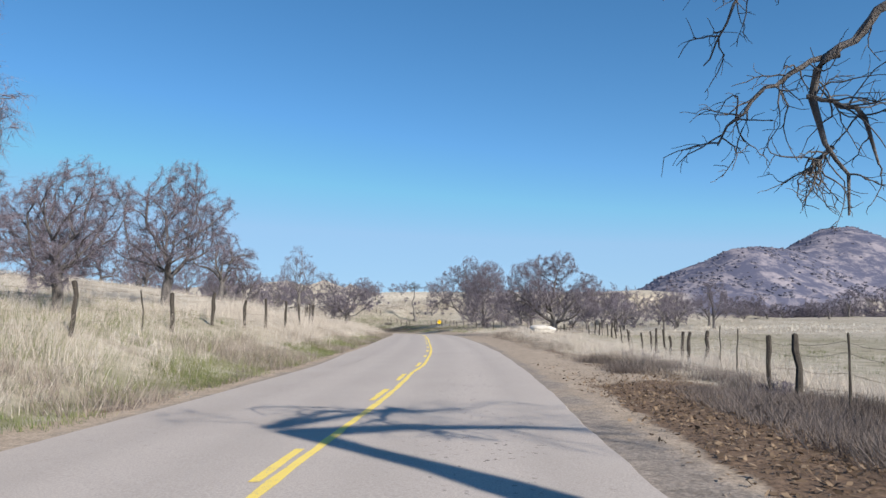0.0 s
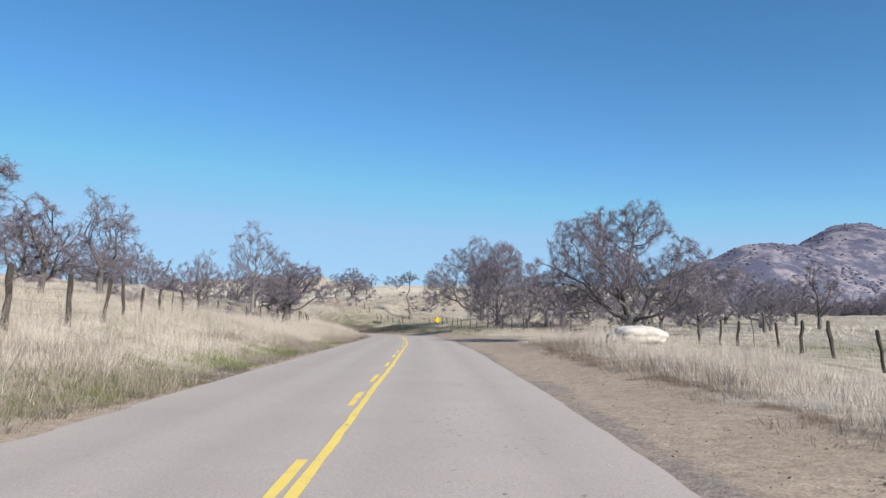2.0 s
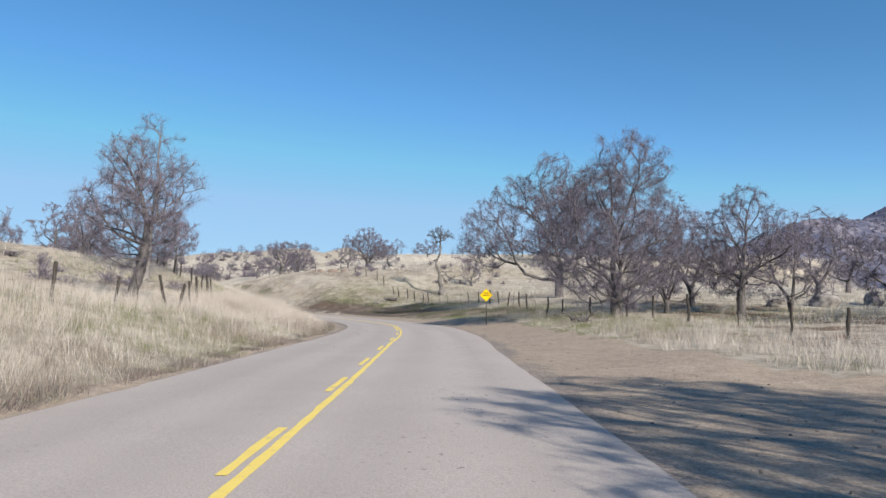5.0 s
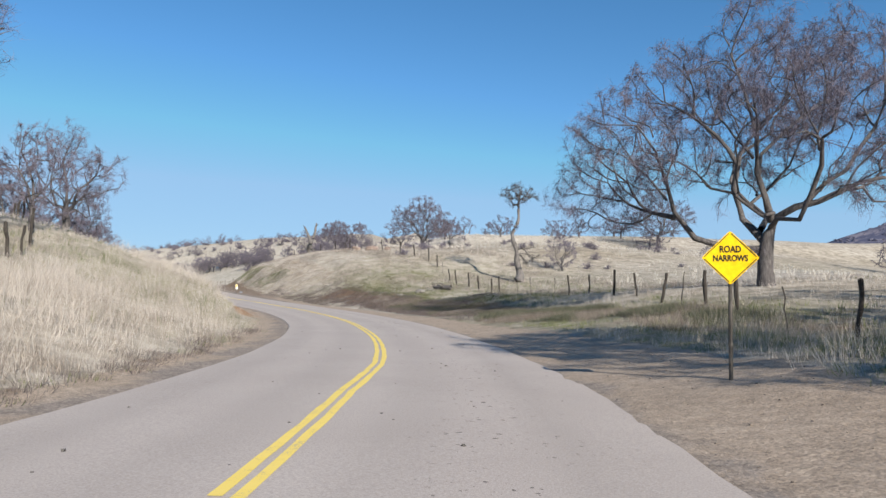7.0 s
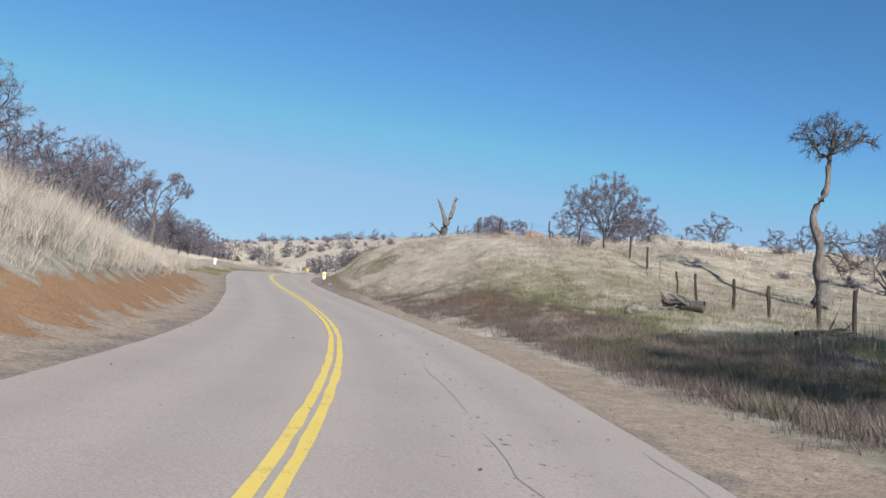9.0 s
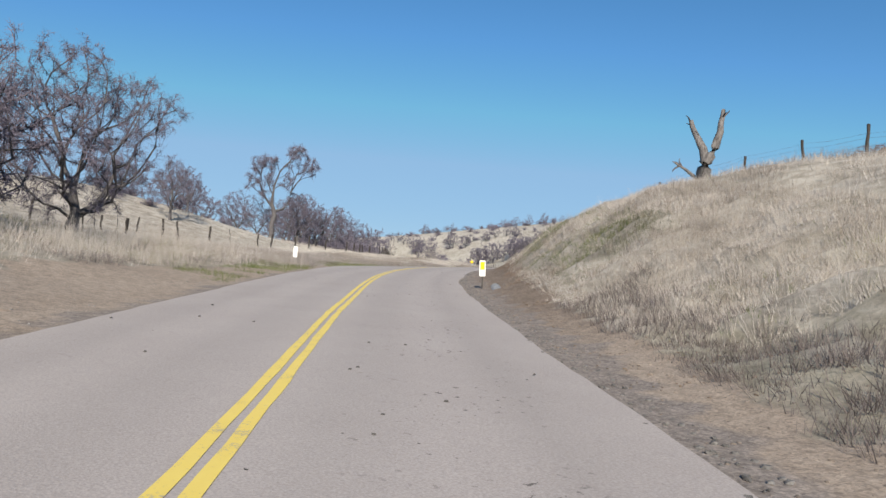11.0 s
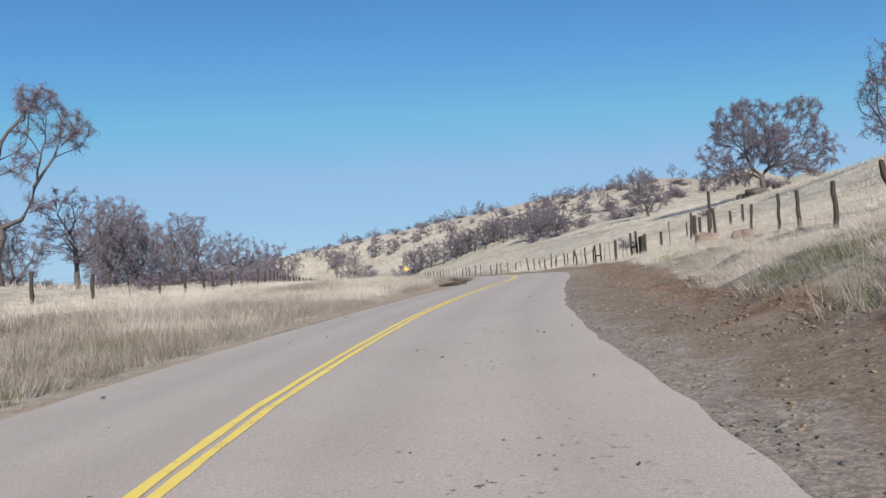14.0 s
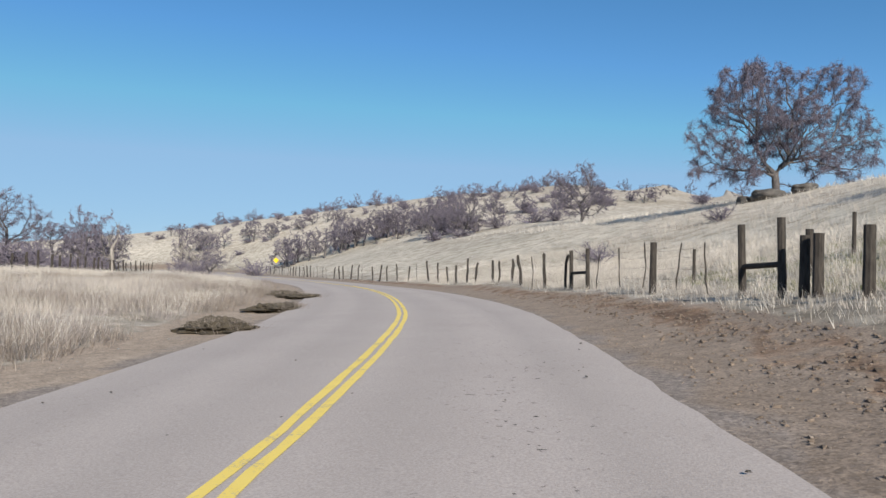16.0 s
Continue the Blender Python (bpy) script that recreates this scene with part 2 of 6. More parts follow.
def spline(points, step=1.0):
    """Even points along a smooth curve through the given ones."""
    p = np.array(points, float)
    q = np.vstack([2 * p[0] - p[1], p, 2 * p[-1] - p[-2]])
    u = np.linspace(0, 1, 24, endpoint=False)[:, None]
    out = [0.5 * (2 * b + (c - a) * u + (2 * a - 5 * b + 4 * c - d) * u ** 2 + (3 * b - a - 3 * c + d) * u ** 3) for a, b, c, d in zip(q, q[1:], q[2:], q[3:])]
    out = np.vstack([*out, p[-1:]])
    s = np.r_[0, np.cumsum(np.linalg.norm(np.diff(out[:, :2], axis=0), axis=1))]
    n = np.arange(0, s[-1], step)
    return np.column_stack([np.interp(n, s, out[:, k]) for k in range(out.shape[1])])


LINE = spline(ROAD)
TAN = np.gradient(LINE[:, :2], axis=0)
TAN /= np.linalg.norm(TAN, axis=1)[:, None]
SIDE = np.column_stack([TAN[:, 1], -TAN[:, 0]])
ZERO = int(np.argmin(np.abs(LINE[:, 1] + 0.2)))
HALF = 3.12  # half the road's width


def tilt(s):
    """Cross fall of the road in its bends, rise per metre to the right."""
    return np.interp(s, (205, 222, 255, 280), (0.0, 0.045, 0.045, 0.0))


def along(x, y):
    """Metres along the road and off its centre line (right: plus), and the road's height there."""
    x, y = np.atleast_1d(x).astype(float), np.atleast_1d(y).astype(float)
    s, d, z = np.empty_like(x), np.empty_like(x), np.empty_like(x)
    for i in range(0, len(x), 20000):
        j = slice(i, i + 20000)
        k = np.argmin((x[j, None] - LINE[None, :, 0]) ** 2 + (y[j, None] - LINE[None, :, 1]) ** 2, axis=1)
        vx, vy = x[j] - LINE[k, 0], y[j] - LINE[k, 1]
        f = np.clip(vx * TAN[k, 0] + vy * TAN[k, 1], -1, 1)
        s[j] = k + f - ZERO
        z[j] = np.interp(k + f, np.arange(len(LINE)), LINE[:, 2])
        side = vx * SIDE[k, 0] + vy * SIDE[k, 1]
        d[j] = np.sign(side) * np.hypot(vx, vy)
        near = np.abs(side) < 12
        d[j] = np.where(near & (k > 0) & (k < len(LINE) - 1), side, d[j])
    return s, d, z + np.clip(d, -5, 5) * tilt(s)


# Height of the land over the road, by metres along it: left at 4.4, 6, 8, 14, 25, 45 m, right the same
STRAIGHT = {
    -60: ((0.0, 0.4, 1.0, 1.8, 2.6, 3.4), (-0.05, 0.0, 0.0, -0.1, -0.2, -0.2)),
    12: ((0.0, 0.5, 1.2, 1.9, 2.6, 3.4), (-0.05, -0.1, -0.3, -0.55, -0.6, -0.5)),
    42: ((0.05, 0.7, 1.5, 3.0, 4.6, 6.0), (-0.05, 0.0, -0.1, -0.7, -0.8, -0.6)),
    60: ((0.05, 0.55, 1.15, 2.35, 4.3, 6.5), (0.0, 0.25, 0.5, 0.1, -0.45, -0.5)),
    80: ((0.05, 0.4, 0.8, 1.7, 4.0, 7.0), (-0.05, -0.05, -0.1, -0.3, -0.3, -0.2)),
}
BEND = {
    118: ((0.05, 0.6, 1.1, 1.8, 3.5, 7.0), (0.12, 0.35, 0.5, 0.7, 0.9, 0.9)),
    137: ((0.05, 0.7, 1.4, 2.8, 5.0, 7.5), (0.0, 0.15, 0.5, 2.0, 2.9, 3.0)),
    152: ((0.12, 1.3, 2.3, 4.4, 6.5, 8.0), (0.0, 0.1, 0.35, 1.2, 2.0, 3.8)),
    168: ((0.12, 1.1, 2.0, 4.2, 6.0, 7.5), (0.0, 0.25, 0.7, 1.8, 2.5, 4.8)),
    180: ((0.05, 0.3, 0.8, 2.6, 5.0, 7.2), (0.05, 0.6, 1.5, 4.4, 5.8, 7.4)),
}
CUTTING = {
    191: ((0.0, 0.1, 0.3, 1.1, 3.2, 7.5), (0.05, 1.1, 3.0, 5.4, 6.2, 7.6)),
    204: ((0.0, 0.1, 0.2, 0.5, 1.0, 3.9), (0.05, 1.1, 3.0, 5.0, 6.1, 8.0)),
    211: ((0.0, 0.1, 0.2, 0.4, 0.8, 2.8), (0.05, 1.0, 2.8, 4.8, 6.1, 8.2)),
    218: ((0.0, 0.1, 0.15, 0.4, 0.8, 2.2), (0.05, 0.45, 1.3, 3.1, 5.2, 8.4)),
    228: ((0.0, 0.1, 0.15, 0.3, 0.7, 1.8), (0.05, 0.3, 0.7, 2.0, 5.2, 9.2)),
    250: ((0.0, 0.1, 0.2, 0.4, 0.9, 2.0), (0.05, 0.35, 0.8, 2.2, 6.4, 11.2)),
    300: ((0.0, 0.0, 0.1, 0.2, 0.8, 1.6), (0.0, 0.2, 0.5, 1.7, 5.0, 9.0)),
}
BANKS = {**STRAIGHT, **BEND, **CUTTING}
OUT = (4.4, 6.0, 8.0, 14.0, 25.0, 45.0)
# Distant rises: x, y, height, spread along x, spread along y
RISES = ((-220, 470, 46, 75, 60), (-130, 455, 34, 80, 55), (-110, 385, 6, 50, 40), (340, 1240, 45, 90, 180), (430, 1260, 62, 90, 200), (505, 1235, 26, 45, 120), (570, 1330, 112, 120, 200), (800, 1500, 165, 190, 250), (1000, 1720, 120, 250, 300), (1500, 2300, 200, 500, 420), (-10, 330, 5, 70, 60), (-100, 90, 5, 50, 90))


def bank(s, d):
    keys = sorted(BANKS)
    cols = [[np.interp(s, keys, [BANKS[k][side][i] for k in keys]) for i in range(6)] for side in (0, 1)]
    a, out = np.abs(d), np.zeros_like(d)
    for side, here in ((0, d < 0), (1, d >= 0)):
        h = np.zeros_like(d)
        xs = (3.3,) + OUT
        hs = [np.zeros_like(d)] + cols[side]
        for i in range(6):
            u = np.clip((a - xs[i]) / (xs[i + 1] - xs[i]), 0, 1)
            h = h + (hs[i + 1] - hs[i]) * u
        out = np.where(here, h, out)
    return out


def height(x, y):
    """Height of the ground, with its metres along and off the road."""
    x, y = np.atleast_1d(x).astype(float), np.atleast_1d(y).astype(float)
    s, d, z = along(x, y)
    a = np.abs(d)
    h = z + bank(s, d)
    rough = np.clip((a - 4.2) / 6, 0, 1)
    h = h + rough * (0.22 * np.sin(x * 0.31 + 1.3 * np.sin(y * 0.17)) * np.cos(y * 0.27 + np.sin(x * 0.21)) + 0.10 * np.sin(x * 0.93 + 2) * np.sin(y * 0.81 + np.cos(x * 0.5)))
    h = h + np.clip((a - 3.3) / 1.5, 0, 1) * 0.03 * np.sin(x * 2.7 + np.sin(y * 2.1)) * np.sin(y * 2.9 + np.cos(x * 1.7))
    lumps = smooth_step(d, 4.4, 6.0) * (1 - smooth_step(d, 14, 20)) * smooth_step(s, 150, 165) * (1 - smooth_step(s, 232, 245))
    h = h + lumps * (0.26 * np.sin(x * 1.9 + 1.4 * np.sin(y * 1.1)) * np.sin(y * 1.7 + np.cos(x * 1.3)) + 0.15 * np.sin(x * 2.7 + y * 0.7) * np.sin(y * 3.1 - x * 0.9))
    h = h + 5.0 * smooth_step(-d, 14, 32) * np.exp(-(((x + 104) / 20) ** 2 + ((y - 198) / 18) ** 2))
    far = np.clip((a - 45) / 60, 0, 1)
    far = far * far * (3 - 2 * far)
    for cx, cy, hh, sx, sy in RISES:
        h = h + far * hh * np.exp(-(((x - cx) / sx) ** 2 + ((y - cy) / sy) ** 2))
    h = h + far * (1.2 * np.sin(x * 0.041 + 1) * np.sin(y * 0.037) + 0.5 * np.sin(x * 0.11) * np.cos(y * 0.13))
    h = h - 0.05 * (1 - smooth_step(a, 3.5, 3.9))
    return np.where(a < 3.3, z + np.interp(a, (2.2, 2.85, 3.3), (-0.07, -0.014, -0.006)), h), s, d


def axis(lo, hi, step, reach):
    mid = np.arange(lo, hi, step)
    grow = step * np.cumsum(1.085 ** np.arange(1, 90))
    grow = grow[grow < reach]
    return np.r_[lo - grow[::-1], mid, mid[-1] + grow]


def mottle(x, y, size, seed):
    """Uneven patches about that many metres across, 0 to 1."""
    table = np.random.default_rng(seed).uniform(0, 1, (64, 64))
    out = np.zeros_like(np.asarray(x, float))
    for k, (scale, share) in enumerate(((1.0, 0.66), (0.43, 0.34))):
        u, v = (x * 0.86 + y * 0.5) / (size * scale) + 17 * k, (y * 0.86 - x * 0.5) / (size * scale) + 29 * k
        i, j = np.floor(u).astype(int), np.floor(v).astype(int)
        a, b = u - i, v - j
        a, b = a * a * (3 - 2 * a), b * b * (3 - 2 * b)
        t = lambda p, q: table[p % 64, q % 64]
        out = out + share * ((t(i, j) * (1 - a) + t(i + 1, j) * a) * (1 - b) + (t(i, j + 1) * (1 - a) + t(i + 1, j + 1) * a) * b)
    return out


def smooth_step(v, lo, hi):
    u = np.clip((v - lo) / (hi - lo), 0, 1)
    return u * u * (3 - 2 * u)


# Width of the bare verge on either side, by metres along
VERGE_L = ((-60, 3.9), (20, 3.8), (60, 3.6), (110, 3.7), (140, 4.0), (150, 4.0), (168, 4.0), (176, 4.6), (182, 6.6), (190, 5.6), (200, 3.9), (225, 3.7), (238, 4.2), (256, 5.0), (278, 4.4), (320, 4.0))
VERGE_R = ((-60, 6.5), (10, 7.0), (22, 5.4), (52, 5.6), (70, 6.0), (74, 11.0), (84, 11.0), (88, 7.2), (100, 6.5), (116, 6.0), (135, 5.2), (160, 4.4), (172, 4.4), (184, 4.7), (196, 5.2), (212, 5.7), (218, 5.2), (232, 5.6), (250, 5.8), (320, 5.0))


def verge(s, d):
    return np.where(d < 0, np.interp(s, *zip(*VERGE_L)), np.interp(s, *zip(*VERGE_R)))


def patch(x, y, f=0.13, k=0.0):
    return 0.5 + 0.25 * np.sin(x * f + 2.1 * np.sin(y * f * 0.7 + k)) + 0.25 * np.sin(y * f * 1.3 + 1.7 * np.sin(x * f * 0.9 + k))


def fields(x, y, s, d):
    """What covers the ground: 0 to 1 for each kind."""
    a = np.abs(d)
    v = verge(s, d)
    dirt = 1 - smooth_step(a, v - 0.3, v + 0.7)
    red = 1.0 * smooth_step(-d, 3.85, 4.2) * (1 - smooth_step(-d, 4.8, 5.5)) * smooth_step(s, 132, 146) * (1 - smooth_step(s, 172, 182))
    red = np.maximum(red, 0.5 * smooth_step(d, 4.0, 4.6) * (1 - smooth_step(d, 5.4, 6.6)) * smooth_step(s, 182, 196))
    gravel = 0.72 * (1 - smooth_step(a, 3.55, 4.25)) * (d > 0) * smooth_step(s, 165, 180) * (1 - smooth_step(s, 212, 230)) + 0.6 * (1 - smooth_step(a, 3.4, 4.1))
    litter = smooth_step(d, 3.4, 4.4) * (1 - smooth_step(d, 7.5, 9.0)) * (1 - smooth_step(s, 12, 20))
    litter = np.maximum(litter, 0.6 * smooth_step(d, 4.8, 6.0) * (1 - smooth_step(d, 9.5, 11.5)) * smooth_step(s, 138, 148) * (1 - smooth_step(s, 168, 178)))
    litter = np.maximum(litter, 0.5 * smooth_step(d, 4.2, 4.7) * (1 - smooth_step(d, 5.4, 6.1)) * smooth_step(s, 190, 202))
    litter = np.maximum(litter, 0.3 * smooth_step(-d, 4.2, 5.0) * (1 - smooth_step(-d, 14, 22)) * smooth_step(s, 195, 206))
    litter = np.maximum(litter, 0.56 * smooth_step(d, v - 0.7, v - 0.2) * (1 - smooth_step(d, v + 0.7, v + 1.6)) * (1 - smooth_step(s, 64, 70)))
    litter = np.maximum(litter, 0.42 * smooth_step(-d, v - 0.3, v) * (1 - smooth_step(-d, v + 0.3, v + 1.0)) * (1 - smooth_step(s, 120, 130)))
    litter = np.maximum(litter, 0.34 * smooth_step(d, 3.9, 4.5) * (1 - smooth_step(d, 5.8, 6.6)) * smooth_step(s, 180, 188) * (1 - 0.5 * smooth_step(s, 216, 228)))
    # leaf litter under the field oaks, also painting in the shade on their slope
    litter = np.maximum(litter, 0.5 * smooth_step(d, 8.0, 10.0) * (1 - smooth_step(d, 24, 32)) * smooth_step(s, 84, 96) * (1 - smooth_step(s, 126, 138)) * smooth_step(mottle(x, y, 5.0, 91), 0.25, 0.6))
    green = patch(x, y, 0.12) * (1 - smooth_step(a, 14, 40) * 0.6)
    green = np.where(d > 0, green * (0.25 + 0.55 * smooth_step(s, 95, 120) * (1 - 0.75 * smooth_step(s, 172, 186)) * (1 - smooth_step(s, 205, 225))), green * np.where(s > 206, 0.2, 0.55))
    green = np.maximum(green, 0.95 * smooth_step(-d, v - 0.1, v + 0.3) * (1 - smooth_step(-d, v + 1.0, v + 1.6)) * smooth_step(s, 2, 8) * (1 - smooth_step(s, 70, 90)))
    green = np.maximum(green, 0.75 * smooth_step(d, 6.3, 7.5) * (1 - smooth_step(d, 12, 16)) * smooth_step(s, 96, 106) * (1 - smooth_step(s, 130, 140)))
    green = np.maximum(green, 0.62 * smooth_step(d, 11, 17) * (1 - smooth_step(d, 60, 110)) * (1 - smooth_step(s, 60, 90)) * (0.55 + 0.45 * patch(x, y, 0.17, 2.0)))
    green = np.maximum(green, 0.8 * smooth_step(d, 8.5, 10) * (1 - smooth_step(d, 17, 24)) * smooth_step(s, 136, 146) * (1 - smooth_step(s, 172, 180)))
    # weedy strip below the fence, its soil darkened in place of tree shade
    hollow = 1 - smooth_step(np.abs((x + 6.2) * 0.87 + (y - 142.0) * 0.48), 1.0, 2.2)
    litter = np.maximum(litter, 0.46 * hollow * smooth_step(d, 5.4, 6.2) * smooth_step(s, 128, 134) * (1 - smooth_step(s, 150, 158)))
    # scrub cover far off, where the haze-tinted colour applies
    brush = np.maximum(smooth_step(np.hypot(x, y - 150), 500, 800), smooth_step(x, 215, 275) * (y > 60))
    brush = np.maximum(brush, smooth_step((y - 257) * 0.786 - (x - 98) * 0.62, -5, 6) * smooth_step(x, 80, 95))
    bleached = 0.85 * np.where(d > 0, smooth_step(s, 196, 225), smooth_step(s, 222, 240)) * (1 - 0.75 * smooth_step(a, 55, 80)) * np.where(d > 0, smooth_step(d, 6.5, 10), smooth_step(-d, 5, 8)) * (0.45 + 0.55 * smooth_step(mottle(x, y, 7.0, 61), 0.25, 0.6))
    brown = smooth_step(s, 174, 186) * (d > 0) * (1 - 0.45 * smooth_step(s, 235, 250))
    return dict(brown=brown, bleached=bleached, dirt=dirt, red=red, gravel=gravel, litter=litter, green=green, brush=brush)


def mesh_from(name, verts, quads=None, tris=None):
    me = bpy.data.meshes.new(name)
    verts = np.asarray(verts, np.float32)
    loops, sizes = [], []
    for f, n in ((quads, 4), (tris, 3)):
        if f is not None and len(f):
            f = np.asarray(f, np.int32)
            loops.append(f.ravel())
            sizes.append(np.full(len(f), n, np.int32))
    loops, sizes = np.concatenate(loops), np.concatenate(sizes)
    me.vertices.add(len(verts))
    me.vertices.foreach_set("co", verts.ravel())
    me.loops.add(len(loops))
    me.loops.foreach_set("vertex_index", loops)
    me.polygons.add(len(sizes))
    me.polygons.foreach_set("loop_start", np.r_[0, np.cumsum(sizes)[:-1]].astype(np.int32))
    me.polygons.foreach_set("use_smooth", np.zeros(len(sizes), bool))
    me.update(calc_edges=True)
    me.validate()
    return me


def painted(me, name, values):
    me.attributes.new(name, "FLOAT", "POINT").data.foreach_set("value", np.asarray(values, np.float32))


def shade_smooth(me):
    me.polygons.foreach_set("use_smooth", np.ones(len(me.polygons), bool))


def grid_quads(nx, ny):
    i = np.arange(nx * ny).reshape(ny, nx)
    return np.stack([i[:-1, :-1], i[:-1, 1:], i[1:, 1:], i[1:, :-1]], -1).reshape(-1, 4)


gx, gy = axis(-100, 28, 0.8, 3200), axis(-20, 278, 0.8, 3600)
X, Y = (v.ravel() for v in np.meshgrid(gx, gy))
Z, S, D = height(X, Y)
# soften the seams that the bends leave far off the road
Zg, far_off = Z.reshape(len(gy), len(gx)), smooth_step(np.abs(D), 9, 30).reshape(len(gy), len(gx))
for _ in range(40):
    B = Zg.copy()
    B[1:-1, 1:-1] = (Zg[:-2, 1:-1] + Zg[2:, 1:-1] + Zg[1:-1, :-2] + Zg[1:-1, 2:]) / 4
    inner = (np.abs(D) < 150).reshape(Zg.shape)
    Zg = np.where(inner, Zg + far_off * (B - Zg), Zg)


def ground_z(x, y):
    """Height of the finished sheet."""
    x, y = np.atleast_1d(x).astype(float), np.atleast_1d(y).astype(float)
    i = np.clip(np.searchsorted(gx, x) - 1, 0, len(gx) - 2)
    j = np.clip(np.searchsorted(gy, y) - 1, 0, len(gy) - 2)
    u, v = (x - gx[i]) / (gx[i + 1] - gx[i]), (y - gy[j]) / (gy[j + 1] - gy[j])
    return (Zg[j, i] * (1 - u) + Zg[j, i + 1] * u) * (1 - v) + (Zg[j + 1, i] * (1 - u) + Zg[j + 1, i + 1] * u) * v


me = mesh_from("ground", np.column_stack([X, Y, Zg.ravel()]), grid_quads(len(gx), len(gy)))
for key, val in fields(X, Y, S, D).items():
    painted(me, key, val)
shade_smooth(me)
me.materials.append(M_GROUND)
tagged(new("ground", me), "rolling dry grassland with bare dirt verges", "ground", kind="structure")

# ---- road ----
ROAD_STEP = 0.5
PATH = spline(ROAD, ROAD_STEP)
PT = np.gradient(PATH[:, :2], axis=0)
PT /= np.linalg.norm(PT, axis=1)[:, None]
PS = np.column_stack([PT[:, 1], -PT[:, 0]])
Z0 = int(np.argmin(np.abs(PATH[:, 1] + 0.2)))


def ribbon(offsets, lift, lo=0, hi=None):
    """Rows of points along the road, at the given distances off its centre line."""
    c, n = PATH[lo:hi], PS[lo:hi]
    off = np.asarray(offsets, float)
    if off.ndim == 1:
        off = np.repeat(off[None], len(c), 0)
    xy = c[:, None, :2] + n[:, None] * off[..., None]
    fall = off * tilt((np.arange(len(PATH))[lo:hi] - Z0) * ROAD_STEP)[:, None]
    crown = fall + 0.035 * (1 - (np.clip(np.abs(off), 0, HALF) / HALF) ** 2)
    return np.dstack([xy, c[:, 2][:, None] + crown + np.broadcast_to(lift, off.shape)]), off


k = np.arange(len(PATH))
broken = np.interp(k * ROAD_STEP - 60, [0, 170, 185, 240, 260], [1, 1, 2.2, 1.8, 1])
wob = lambda a, b: 0.045 * np.sin(k * 0.142 * a + b) + broken * (0.02 * np.sin(k * 0.46 * a + 2 * b) + 0.015 * np.sin(k * 1.8 * a + b) + 0.009 * rng.standard_normal(len(PATH)))
cols = np.linspace(-2.55, 2.6, 14)
# half widths to the worn edges, by metres along
EDGE_LEFT = ((0, 3.25), (15, 3.2), (22, 3.1), (31, 3.4), (47, 3.45), (63, 3.4), (80, 3.35), (98, 3.3), (106, 3.1), (114, 2.92), (122, 2.8), (145, 2.85), (160, 2.95), (180, 3.0), (196, 3.2), (204, 3.5), (222, 3.5), (229, 3.15), (240, 3.05), (256, 3.1), (300, 3.1))
EDGE_RIGHT = ((0, 2.9), (19, 2.95), (30, 3.1), (36, 3.0), (51, 3.08), (63, 3.15), (85, 3.05), (96, 2.95), (104, 3.12), (116, 3.25), (123, 3.07), (136, 3.13), (143, 3.2), (151, 3.35), (157, 3.22), (165, 3.3), (180, 3.15), (194, 3.1), (198, 3.0), (202, 3.2), (216, 3.2), (222, 3.06), (229, 3.04), (237, 2.86), (243, 3.05), (260, 3.12))
run = (k - Z0) * ROAD_STEP
left = -np.interp(run, *zip(*EDGE_LEFT)) - 0.4 * wob(1.0, 0.4)
right = np.interp(run, *zip(*EDGE_RIGHT)) + 0.6 * wob(1.1, 1.9)
off = np.column_stack([left - 0.03, left, np.repeat(cols[None], len(PATH), 0), right, right + 0.03])
lift = np.zeros(off.shape)
lift[:, 0] = lift[:, -1] = -0.03
v, off = ribbon(off, lift)
me = mesh_from("road", v.reshape(-1, 3), grid_quads(off.shape[1], off.shape[0]))
track = np.exp(-((np.abs(np.abs(off) - 1.55) - 0.75) / 0.3) ** 2)
painted(me, "track", track.ravel())
painted(me, "wear", (np.exp(-((off - 1.7) / 0.75) ** 2) + 0.25 * np.exp(-((off + 2.1) / 0.6) ** 2)).ravel())
me.polygons.foreach_set("use_smooth", np.zeros(len(me.polygons), bool))
me.materials.append(M_ASPHALT)
road = tagged(new("road", me), "worn pale grey asphalt country road with ragged edges", "road", kind="structure")


# how far the painted line strays from the middle, by metres along
LINE_SHIFT = ((5, -0.1), (13, -0.01), (18, 0), (21, 0.14), (29, 0.14), (36, 0.07), (44, -0.02), (51, 0.01), (59, 0.03), (70, 0.1), (85, -0.1), (95, -0.22), (99, -0.27), (104, -0.17), (111, -0.1), (116, -0.12), (120, 0.03), (127, -0.04), (134, -0.14), (142, -0.07), (149, -0.01), (157, 0.06), (166, 0.13), (180, 0), (193, -0.08), (199, -0.16), (204, -0.22), (212, -0.23), (217, -0.35), (224, -0.27), (236, -0.28), (240, -0.2), (244, -0.04), (256, 0.06))


def stripe(a, b, centre, width, name, label):
    lo, hi = Z0 + int(round(a / ROAD_STEP)), min(len(PATH), Z0 + int(round(b / ROAD_STEP)) + 1)
    n = hi - lo
    centre = centre + np.interp((np.arange(lo, hi) - Z0) * ROAD_STEP, *zip(*LINE_SHIFT))
    jag = 0.006 * rng.standard_normal((n, 2))
    o = np.column_stack([centre - width / 2 + jag[:, 0], centre, centre + width / 2 + jag[:, 1]])
    v, _ = ribbon(o, 0.005, lo, hi)
    top = v.reshape(-1, 3)
    me = mesh_from(name, top, grid_quads(3, n))
    me.materials.append(M_PAINT)
    ob = new(name, me)
    ob.parent = road
    return tagged(ob, label)


